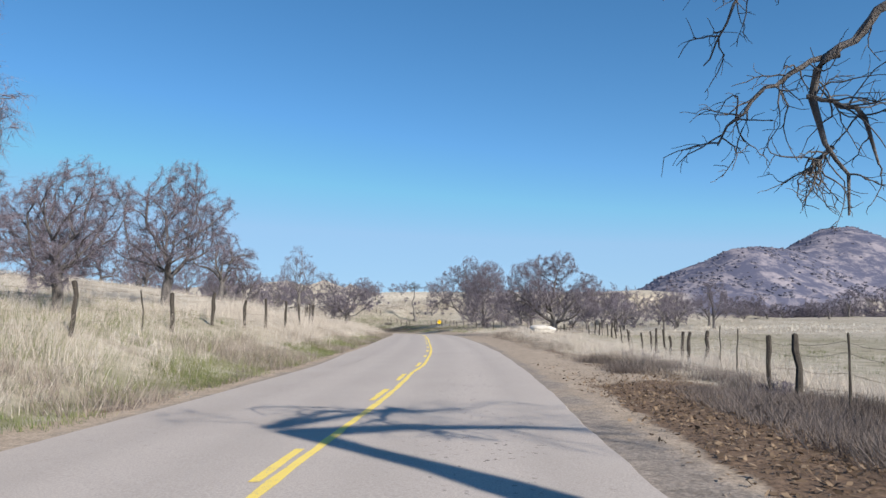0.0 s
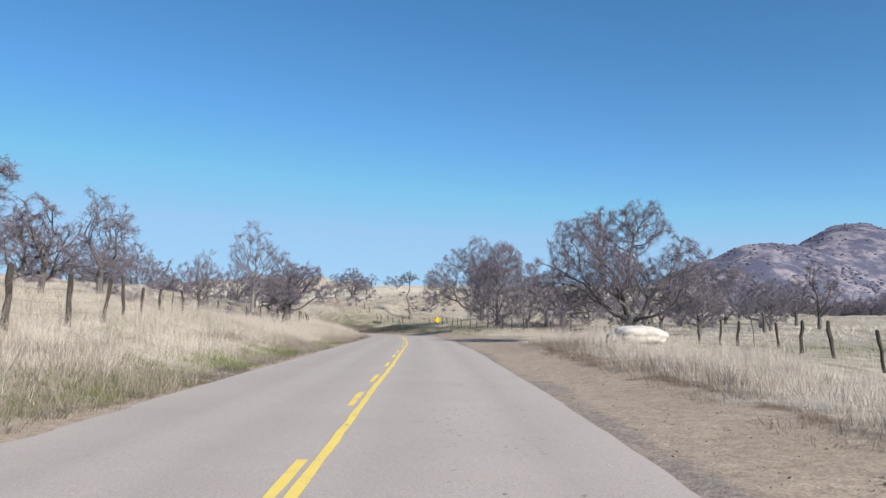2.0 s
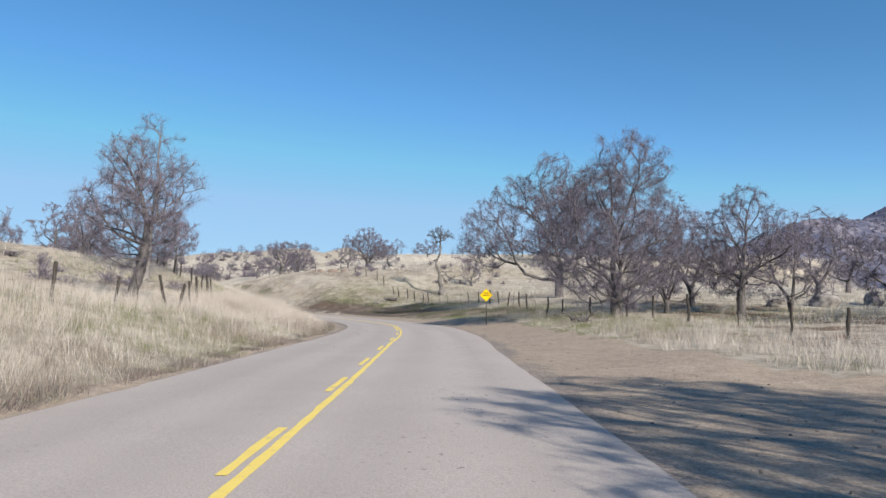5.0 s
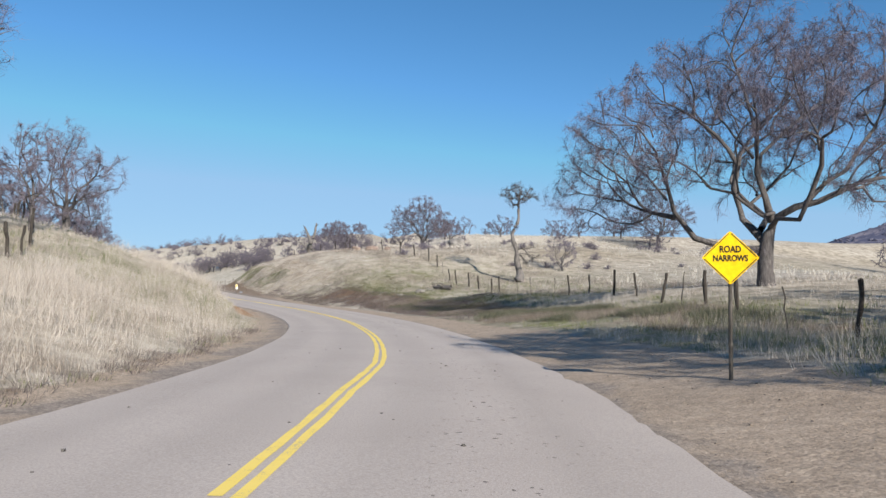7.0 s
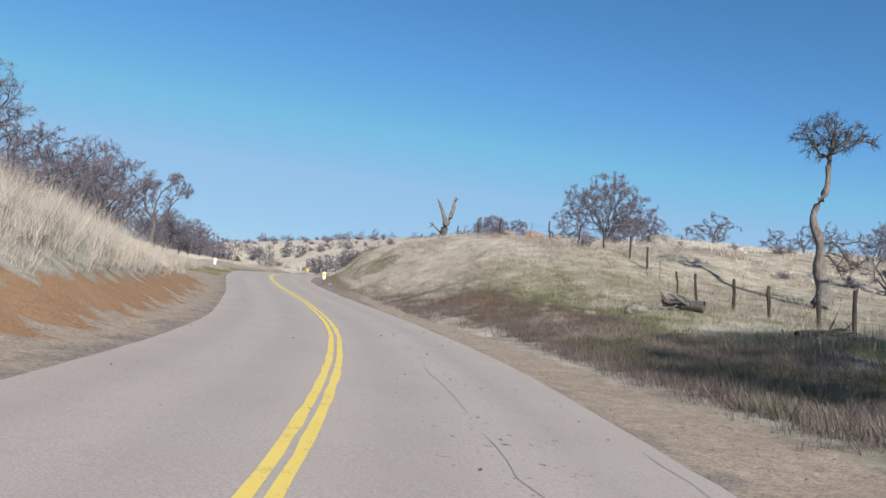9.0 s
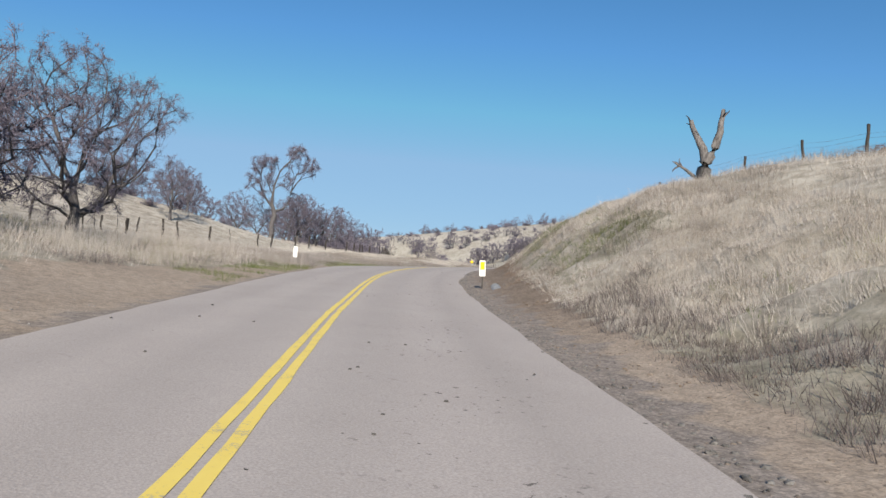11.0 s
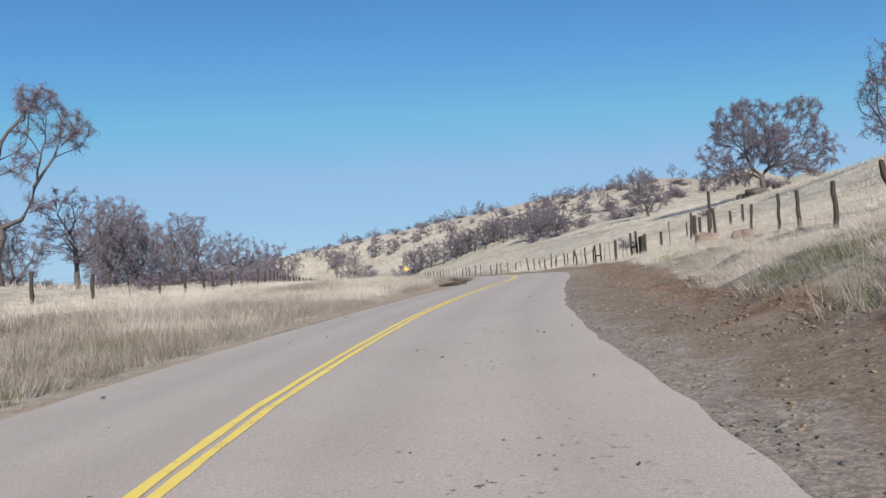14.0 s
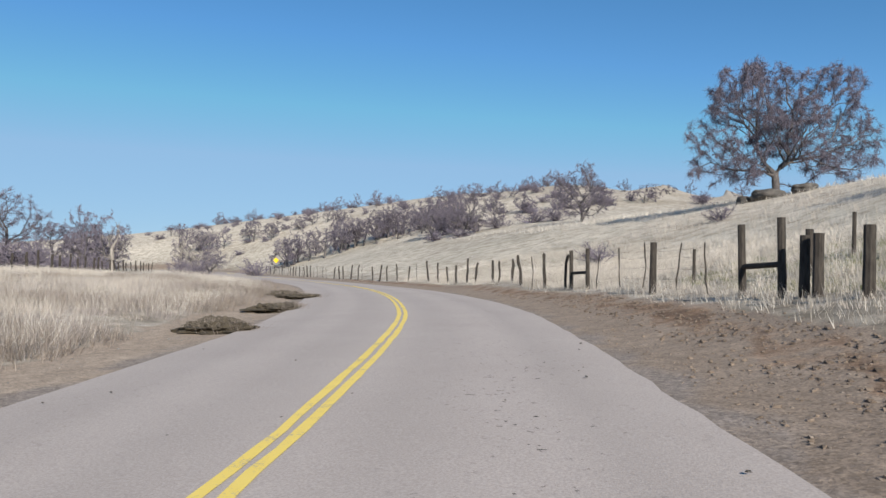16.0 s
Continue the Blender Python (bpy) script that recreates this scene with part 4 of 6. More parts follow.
oak(26, "broad rounded leafless oak on the rise", (-25.4, 212.0), 8.2, 11.0, detail=NEAR, fork=0.12, twig=0.0085, haze=1.3, turn=30, lumps=10)
oak(27, "leafless oak forking into two tall twisted limbs", (-93.7, 219.7), 11.8, 8.6, detail=(800, 0.03, 8, 8), fork=0.17, bare=0.8, twig=0.009, haze=1.6, thick=0.024, gnarl=0.36, turn=57.5, full=True, lobes=((-0.9, 0.3, 6.8, 1.0, 1.1), (1.5, -0.2, 7.2, 0.9, 1.0), (-0.2, 0.6, 4.4, 0.8, 0.6), (-1.5, 0, 8.7, 1.4, 1.2), (-2.5, 0.4, 7.0, 0.9, 1.1), (-0.6, -0.4, 9.2, 0.9, 0.7), (2.2, 0, 10.7, 1.2, 0.9), (3.9, 0.2, 9.2, 1.3, 0.9), (1.9, -0.4, 9.3, 0.8, 0.7), (3.2, 0.4, 8.2, 1.0, 0.5), (2.2, 0.3, 4.6, 0.9, 0.6), (-1.4, 0.2, 5.4, 0.7, 0.6)))
oak(328, "broad leafless oak on the grassy hillside above rocks", (-60.3, 280.7), 11.0, 14.5, detail=(1700, 0.026, 7, 8), fork=0.16, low=0.04, bare=0.45, thick=0.025, twig=0.009, haze=1.6, weep=0.2, turn=22, full=True, lobes=((-2.6, 0, 7.4, 2.6, 2.4), (-0.8, 0.8, 9.2, 2.0, 1.6), (1.2, -0.6, 8.4, 1.3, 1.2), (4.4, 0, 8.0, 2.2, 2.2), (6.0, 0.6, 5.2, 2.0, 2.0), (-4.6, 0.4, 4.6, 1.9, 1.9), (0, -2.4, 5.2, 2.4, 2.0), (1.4, 2.4, 5.4, 2.4, 2.2), (-2.8, -1.2, 3.0, 2.2, 1.7), (2.6, -0.8, 3.2, 2.0, 1.6), (-4.8, 0, 2.2, 1.8, 1.4), (5.4, 0, 2.9, 1.8, 1.5), (-1.6, 1.4, 2.2, 1.6, 1.3), (7.2, -0.3, 3.6, 1.1, 1.2)))
oak(29, "dense dark leafless oak on the hillside", (-58.8, 178.2), 8.8, 9.4, detail=NEAR, fork=0.12, low=0.06, twig=0.0085, haze=1.3, lumps=9)
oak(30, "leafless oak with a thin open top", (-56.4, 168.0), 7.6, 6.4, detail=MID, fork=0.3, low=0.2, twig=0.0085, haze=1.3)
oak(31, "pale bare tree with an upright open crown", (-134.5, 291.0), 7.4, 4.2, detail=(110, 0.06, 3, 2), fork=0.4, twig=0.016, thick=0.038, bare=0.8, bark=M_PALE, twigs=M_PALE, name="pale_tree")
oak(35, "leafless oak with crooked limbs over the crest", (-49.4, 250.4), 7.8, 6.2, detail=(520, 0.036, 6, 5), fork=0.2, bare=0.7, twig=0.008, haze=1.3, gnarl=0.42, turn=20)
oak(36, "round dense leafless oak on the pale slope", (-80.5, 313.0), 8.4, 9.4, detail=(520, 0.04, 5, 8), fork=0.1, low=0.04, twig=0.01, haze=1.5, full=True, lumps=9)
oak(37, "dark leafless oak above low brush on the pale slope", (-101.0, 326.0), 7.4, 9.0, detail=(480, 0.04, 5, 8), fork=0.1, low=0.04, twig=0.011, haze=1.6, full=True, lumps=9)
oak(38, "dark leafless oak beside brush on the pale slope", (-109.0, 333.0), 6.2, 8.0, detail=MID, fork=0.1, low=0.04, twig=0.011, haze=1.6, full=True, lumps=8)
oak(32, "pale broken tree with low spreading limbs", (-122.0, 290.0), 4.2, 5.4, detail=(130, 0.06, 3, 2), fork=0.2, twig=0.02, thick=0.07, bark=M_PALE, twigs=M_PALE, name="pale_tree")


def dead_tree(at, h):
    """A tall bare trunk, twisted, with a small flat crown at its top."""
    x, y = at
    base = thing("stripped_oak", "tall grey twisted tree with a small high crown", "tree", "", pose(x, y, float(ground_z(x, y)[0]) - 0.2))
    g = np.random.default_rng(5)
    f = np.linspace(0, 1, 26)
    p = np.column_stack([0.028 * h * np.sin(f * 7.0 + 0.4) + 0.012 * h * np.sin(f * 17), 0.02 * h * np.sin(f * 8), f * h * 0.72])[None]
    r = (0.03 * h * (1 - f) ** 5 + 0.025 * h * (1 - 0.5 * f) + 0.003 * h * np.sin(f * 26))[None]
    top = p[0, -1]
    ball = g.standard_normal((190, 3))
    ball *= (g.uniform(0.2, 1, 190) ** 0.4 / np.linalg.norm(ball, axis=1))[:, None]
    pts = np.array([0, 0, 0.87 * h]) + ball * np.array([0.18, 0.15, 0.1]) * h
    low = np.vstack([np.array(c) * h + g.uniform(-1, 1, (16, 3)) * 0.06 * h for c in ((0.1, 0.02, 0.3), (0.12, -0.03, 0.2))])
    limbs, shoots = [], []
    for stem, marks in ((p[0, 21:], pts), (p[0, 8:12], low)):
        N, D, par = reach_out(g, marks, stem, 0.026 * h, 0.4, 40)
        n = len(N)
        tips = np.zeros(n)
        tips[np.setdiff1d(np.arange(n), par)] = 1
        for i in range(n - 1, 0, -1):
            tips[par[i]] += tips[i]
        R = 0.016 * tips ** (math.log(0.011 * h / 0.016) / math.log(max(tips[0], 2)))
        limbs.append(tubes(*resample(chains(N, par, R), 8), 5))
        shoots.append((N[len(stem):], D[len(stem):]))
    me = mesh_from("trunk", *tubes(p, r, 12))
    shade_smooth(me)
    part("trunk", me, M_GREYBARK, base, "grey twisted trunk")
    N, D = (np.repeat(np.vstack(k), 9, 0) for k in zip(*shoots))
    way = D * 0.6 + g.standard_normal(D.shape) * 0.7
    way /= np.linalg.norm(way, axis=1, keepdims=True)
    v, q, t3, _, _ = bent_twigs(N, way, h * g.uniform(0.02, 0.055, len(N)), np.full(len(N), 0.016), g.standard_normal(D.shape) * 0.4)
    lv, lq = joined(limbs)
    me = mesh_from("crown", np.vstack([lv, v]), np.vstack([lq, q + len(lv)]), t3 + len(lv))
    part("crown", me, M_BARK, base, "small crown of leafless twigs")


oak(34, "leafless oak with a full crown up the bank", (-26.0, 84.0), 8.2, 7.4, detail=MID, fork=0.24, twig=0.009, haze=1.2)
dead_tree((-8.7, 175.0), 9.9)
oak(33, "large round leafless oak on the skyline", (10.5, 228.0), 10.6, 12.5, detail=(900, 0.034, 5, 7), fork=0.16, low=0.1, twig=0.011, haze=1.3, lumps=9)


def snag(at, h):
    """What is left of a broken tree: a pale trunk with splintered stubs."""
    x, y = at
    g = np.random.default_rng(3)
    one = np.ones(1)
    tp, tr = grow(g, np.zeros((1, 3)), np.array([[0.05, 0, 1.0]]), one * h * 0.42, one * 0.42, one * 0.33, 6, 0.12, 0.05)
    way = np.array([[-0.4, 0.1, 1.0], [0.45, -0.1, 0.9], [-0.9, -0.2, 0.35]])
    lp, lr = grow(g, tp[0, [6, 6, 3]], way / np.linalg.norm(way, axis=1, keepdims=True), np.array([0.5, 0.6, 0.35]) * h, np.array([0.25, 0.26, 0.12]), np.array([0.11, 0.1, 0.04]), 7, 0.12, 0.05)
    sp, sr = grow(g, *sprout(g, lp, lr, 4, 0.4, 1, (30, 80), h * 0.12, 0.5)[:2], np.full(12, h * 0.11), np.full(12, 0.06), np.full(12, 0.02), 3, 0.3, 0)
    base = thing("tree_snag", "broken pale dead trunk with splintered stubs", "dead tree", "", pose(x, y, float(ground_z(x, y)[0]) - 0.2))
    v, q = joined([tubes(tp, tr, 10), tubes(lp, lr, 7)])
    me = mesh_from("trunk", v, q)
    shade_smooth(me)
    part("trunk", me, M_GREYBARK, base)
    for k in range(12):
        part("branch_stub", mesh_from("branch_stub", *tubes(sp[k:k + 1], sr[k:k + 1], 5)), M_BARK, base, "dark broken branch stub")


snag((-38.2, 199.0), 4.8)

# Trees further off share a few shapes
SHAPES = {}
for i in range(6):
    SHAPES["mid", i] = oak_meshes(60 + i, 8.0, 8.0, (300, 0.048, 5, 8), fork=(0.14, 0.2, 0.18, 0.12, 0.08, 0.26)[i], low=(0.08, 0.16, 0.12, 0.06, 0.04, 0.2)[i], gnarl=0.32, twig=0.0105, haze=1.5, thick=0.026, lumps=6 + i % 3)
    SHAPES["far", i] = oak_meshes(80 + i, 8.0, 8.0, FAR, fork=(0.14, 0.2, 0.1, 0.14, 0.08, 0.24)[i], low=(0.08, 0.14, 0.05, 0.08, 0.03, 0.2)[i], gnarl=0.32, twig=0.017, haze=2.3, thick=0.026)


def plain_oak(kind, i, x, y, h, w, turn, label, group):
    m = pose(x, y, float(ground_z(x, y)[0]) - 0.2, 0, 0, turn) @ Matrix.Diagonal((w / 8, w / 8, h / 8, 1))
    base = thing("oak_tree", label, "tree", group, m)
    trunk, crown = SHAPES[kind, i]
    part("trunk", trunk, M_BARK, base)
    part("crown", crown, M_TWIG, base)


g = np.random.default_rng(21)
# Oaks by stretch of land: x, y, height, width
FIELD_OAKS = ((9.5, 121, 7, 7), (12.5, 126.5, 7.5, 7.5), (22, 95, 5.5, 6.5), (25, 104, 6, 7), (19, 112, 6.5, 7), (29, 98, 5, 6), (33, 106, 6, 7), (24, 114, 6.5, 7), (37, 118, 6.5, 8), (17, 121, 7, 7), (30, 126, 7, 8), (45, 126, 7, 8), (38, 132, 7, 8), (26, 138, 8.5, 9), (34, 150, 8, 9), (44, 142, 9, 10), (30, 118, 8, 9), (40, 110, 8, 8), (24, 160, 6.5, 8), (20, 105, 7.5, 8))
FENCE_OAKS = ((-92, 205, 5.5, 5.5), (-97, 200, 6, 6), (-103, 213, 6.5, 6.5), (-110, 210, 6, 7), (-116, 216, 7, 7), (-108, 226, 7, 7), (-120, 228, 7.5, 8), (-124, 238, 8, 8), (-99, 222, 6, 6), (-96, 226, 7, 7), (-106, 236, 8.5, 8), (-113, 240, 9, 9), (-119, 247, 9, 9), (-127, 255, 9, 9), (-132, 264, 9, 9), (-98, 211, 5.6, 5.2), (-100, 233, 6.8, 6.6), (-104, 240, 7, 7), (-110, 246, 7.5, 7.5), (-117, 254, 8.8, 8.5), (-122, 262, 8, 8), (-128, 272, 8, 9), (-123, 248, 9, 9), (-135, 256, 8, 9), (-42, 216, 4.8, 5.6), (-104, 206, 6.5, 6), (-112, 222, 7, 7))
SLOPE_OAKS = ((-43, 161, 4.6, 5.2), (-48, 168, 5.8, 6.4), (-39, 154, 4.8, 5), (-53, 171, 7.5, 7), (-45, 150, 7, 7), (-50, 160, 7.5, 7), (-86, 201, 6.4, 4.8), (-4.5, 183, 4.8, 4.6), (-56, 146, 8, 8), (-62, 160, 8, 8), (-95, 190, 6, 6))
BANK_OAKS = ((-24, 100, 6.8, 5.0), (-29, 137, 5.6, 4.6), (-37, 136, 6.4, 5.6), (-30, 92, 5.5, 5.5), (-34, 108, 6.5, 6.5), (-40, 122, 7, 7), (-48, 132, 8, 8), (-44, 104, 8, 8), (-38, 88, 7, 7), (-32, 76, 6, 6), (-30, 62, 6, 6), (-26, 48, 6, 6.5), (-22, 38, 6, 6))
for n, (x, y, h, w) in enumerate(FIELD_OAKS + FENCE_OAKS + SLOPE_OAKS + BANK_OAKS):
    plain_oak("mid", n % 6, x, y, h, w, g.uniform(0, 360), "leafless grey-brown oak on dry grassland", "bare oaks")
for n, (x, y, h, w) in enumerate(((-142.7, 319.3, 5.6, 7.4), (-147.0, 322.5, 4.8, 6.5), (-146.0, 316.5, 8.2, 4.6), (-160.0, 341.0, 8.6, 5.0), (-152.0, 308.0, 6.6, 7.0))):
    plain_oak("mid", (4, 3, 5, 1, 0)[n], x, y, h, w, 40 * n, "leafless oak where the road leaves the field", "bare oaks")
# oaks strung along the valley, over the ridge and round the far field
for n in range(5, 22):
    f = n / 22
    x, y = -130 - 75 * f + g.uniform(-12, 12), 285 + 75 * f + g.uniform(-14, 14)
    if abs(along(x, y)[1][0]) > 14:
        plain_oak("far", n % 6, x, y, g.uniform(6, 9.5), g.uniform(6.5, 9.5), g.uniform(0, 360), "leafless oak in the far tree line", "distant oaks")
for n in range(56):
    x, y = g.uniform(-290, -60), g.uniform(395, 500)
    plain_oak("far", n % 6, x, y, g.uniform(2.8, 5.6), g.uniform(3.6, 6.6), g.uniform(0, 360), "leafless oak on the far ridge", "ridge oaks")


def shrub_mesh(seed):
    """A low bare bush: a fan of thin stems."""
    g = np.random.default_rng(seed)
    n = 34
    az, el = g.uniform(0, 2 * np.pi, n), np.radians(g.uniform(15, 85, n))
    way = np.column_stack([np.cos(az) * np.cos(el), np.sin(az) * np.cos(el), np.sin(el)])
    p, r = grow(g, np.zeros((n, 3)), way, g.uniform(0.5, 1.0, n), np.full(n, 0.010), np.full(n, 0.006), 4, 0.25, 0.0)
    s, d, ln, _ = sprout(g, p, r, 14, 0.2, 1, (20, 70), 0.32, 0.6)
    q, w = grow(g, s, d, ln, np.full(len(s), 0.009), np.full(len(s), 0.005), 1, 0.2, 0.0)
    v, f = tubes(p, r, 3)
    tv, tt = spikes(q, w)
    me = mesh_from("crown", np.vstack([v, tv]), f, tt + len(v))
    me.materials.append(M_TWIG)
    return me


SHRUBS = [shrub_mesh(i) for i in range(3)]


def shrub(x, y, w, h, label, group):
    base = thing("shrub", label, "shrub", group, pose(x, y, float(ground_z(x, y)[0]) - 0.05, 0, 0, g.uniform(0, 360)) @ Matrix.Diagonal((w / 1.5, w / 1.5, h, 1)))
    part("crown", SHRUBS[g.integers(3)], M_TWIG, base)


for n in range(110):
    cx, cy = ((-235, 440), (-190, 420), (-150, 405), (-110, 400), (-90, 372))[n % 5]
    shrub(cx + g.normal(0, 18), cy + g.normal(0, 15), g.uniform(2.5, 6), g.uniform(1.2, 3.0), "low leafless shrub on the far slope", "hill shrubs")
for x, y, w, h in ((-97, 330, 6, 2.6), (-92, 333, 7, 3.2), (-88, 331, 6, 2.8), (-104, 322, 5, 2.0), (-99, 319, 5, 1.6), (-70, 262, 2.6, 1.4), (-64, 268, 2.2, 1.2), (-98, 262, 2.4, 1.6), (-112, 280, 4, 2.2), (-118, 298, 5, 2.6), (-33, 152, 2.4, 1.2), (-20, 95, 2.2, 1.2), (-25, 112, 2.6, 1.4), (9, 92, 2.0, 1.0), (-92, 228, 3.0, 1.6), (-105, 244, 3.4, 1.8), (6.8, 24, 1.2, 0.6), (6.6, 14, 1.1, 0.55), (7.4, 30, 1.2, 0.6)):
    shrub(x, y, w, h, "grey leafless shrub in dry grass", "grassland shrubs")
# thickets at the foot of the far hill and on its spur
for n in range(60):
    (ax, ay), (bx, by), h = (((-147, 350), (-121, 358), 6.6), ((-128, 374), (-99, 328), 4.8), ((-208, 388), (-184, 392), 6.4), ((-186, 394), (-168, 402), 5.0))[(0, 0, 1, 0, 1, 2, 3, 1)[n % 8]]
    f = g.uniform(0, 1)
    plain_oak("far", n % 6, ax + (bx - ax) * f + g.normal(0, 3), ay + (by - ay) * f + g.normal(0, 3), h * g.uniform(0.75, 1.15), h * g.uniform(0.9, 1.3), g.uniform(0, 360), "leafless oak in a hillside thicket", "thicket oaks")
for n in range(46):
    f = g.uniform(0, 1)
    shrub(-97 - 45 * f - abs(g.normal(0, 4)), 236 + 58 * f + g.normal(0, 3), g.uniform(3, 5.5), g.uniform(1.4, 2.8), "grey brush under the oaks behind the fence", "fence brush")
for n in range(34):
    x, y = g.uniform(-25, 12), g.uniform(182, 226)
    shrub(x, y, g.uniform(1.0, 2.6), g.uniform(0.5, 1.2), "low grey shrub on the grassy rise", "rise shrubs")
for n in range(30):
    x, y = g.uniform(-60, -20), g.uniform(60, 135)
    if along(x, y)[1][0] < -13:
        shrub(x, y, g.uniform(1.2, 3.0), g.uniform(0.6, 1.5), "grey leafless shrub on the hillside", "hillside shrubs")
for n in range(30):
    x, y = g.uniform(-124, -90), g.uniform(196, 236)
    shrub(x, y, g.uniform(1.5, 3.5), g.uniform(0.8, 1.8), "brown leafless brush on the hill behind the fence", "hillside shrubs")
for n in range(16):
    x, y = g.uniform(-130, -75), g.uniform(345, 395)
    plain_oak("far", n % 6, x, y, g.uniform(3.2, 5.6), g.uniform(4, 7), g.uniform(0, 360), "leafless oak on the lower slope", "ridge oaks")
for n in range(28):
    f = g.uniform(0, 1)
    x, y = 30 + 230 * f + g.uniform(-12, 12), 205 + 120 * f + g.uniform(-25, 40)
    plain_oak("far", n % 6, x, y, g.uniform(6, 10), g.uniform(8, 12), g.uniform(0, 360), "leafless oak beyond the flat field", "field oaks")
for n in range(14):
    x, y = g.uniform(-32, 10), g.uniform(222, 262)
    plain_oak("far", n % 6, x, y, g.uniform(3.5, 5.5), g.uniform(4, 7), g.uniform(0, 360), "leafless oak on the skyline", "skyline oaks")
for n in range(32):
    x, y = g.uniform(-95, -48), g.uniform(50, 175)
    plain_oak("far", n % 6, x, y, g.uniform(5, 8), g.uniform(5, 8), g.uniform(0, 360), "leafless oak up the hillside", "hillside oaks")

# thicket at the far rim of the flat field, under the mountain
for n in range(44):
    f = g.uniform(0, 1.25)
    x, y = 98 + 92 * f + g.normal(0, 3), 255 + 73 * f + g.normal(0, 4)
    plain_oak("far", n % 6, x, y, g.uniform(4.5, 8), g.uniform(8, 12), g.uniform(0, 360), "grey leafless oak in the thicket under the mountain", "field oaks")
for n in range(60):
    f = g.uniform(0, 1.25)
    shrub(98 + 92 * f + g.normal(0, 3), 252 + 73 * f + g.normal(0, 4), g.uniform(4, 8), g.uniform(1.6, 3.2), "grey brush at the edge of the flat field", "field brush")

# ---- grass, weeds, leaves and stones ----
def at_road(s, d):
    """Place at s metres along the road and d off its centre line."""
    k = np.clip(np.asarray(s, float) + ZERO, 0, len(LINE) - 1)
    c = np.column_stack([np.interp(k, np.arange(len(LINE)), LINE[:, i]) for i in (0, 1)])
    n = np.column_stack([np.interp(k, np.arange(len(LINE)), SIDE[:, i]) for i in (0, 1)])
    p = c + n * np.asarray(d)[:, None]
    return p[:, 0], p[:, 1]


def blades(name, x, y, count, tall, wide, lean, material, label, radius=0.12, bent=True, category="grass"):
    """Tufts of thin blades standing on the ground, as one mesh."""
    n = len(x)
    if not n:
        return
    a = rng.uniform(0, 2 * np.pi, (n, count))
    rr = radius * np.sqrt(rng.uniform(0, 1, (n, count)))
    bx, by = x[:, None] + rr * np.cos(a), y[:, None] + rr * np.sin(a)
    z = np.repeat(ground_z(x, y)[:, None], count, 1) - 0.03
    hgt = tall[:, None] * rng.uniform(0.55, 1.15, (n, count))
    yaw = rng.uniform(0, 2 * np.pi, (n, count))
    tip = lean * hgt * rng.uniform(0.2, 1.0, (n, count))
    dx, dy = np.cos(a + rng.normal(0, 0.7, (n, count))) * tip, np.sin(a + rng.normal(0, 0.7, (n, count))) * tip
    # tufts bow together, each stand its own way
    swing = 2 * np.pi * (2 * mottle(x, y, 1.6, 5) - 0.2)[:, None]
    bow = 0.36 * lean * hgt * mottle(x, y, 0.7, 6)[:, None]
    dx, dy = dx * 0.7 + np.cos(swing) * bow, dy * 0.7 + np.sin(swing) * bow
    hw = wide * rng.uniform(0.6, 1.3, (n, count)) / 2
    ux, uy = np.cos(yaw) * hw, np.sin(yaw) * hw
    b = np.stack([bx, by, z], -1)
    u = np.stack([ux, uy, 0 * ux], -1)
    t = np.stack([bx + dx, by + dy, z + hgt], -1)
    if bent:
        m = b + (t - b) * np.array([0.35, 0.35, 0.6])
        v = np.stack([b - u, b + u, m + u * 0.8, m - u * 0.8, t], 2).reshape(-1, 3)
        i = np.arange(n * count)[:, None] * 5
        me = mesh_from(name, v, i + np.array([[0, 1, 2, 3]]), i + np.array([[3, 2, 4]]))
    else:
        v = np.stack([b - u, b + u, t], 2).reshape(-1, 3)
        me = mesh_from(name, v, None, np.arange(n * count)[:, None] * 3 + np.array([[0, 1, 2]]))
    me.materials.append(material)
    return tagged(new(name, me), label, category, kind="stuff")


def scatter(n, s0, s1, d0, d1):
    s, d = rng.uniform(s0, s1, n), rng.uniform(min(d0, d1), max(d0, d1), n)
    x, y = at_road(s, d)
    s2, d2, _ = along(x, y)
    f = fields(x, y, s2, d2)
    return x, y, s2, d2, f


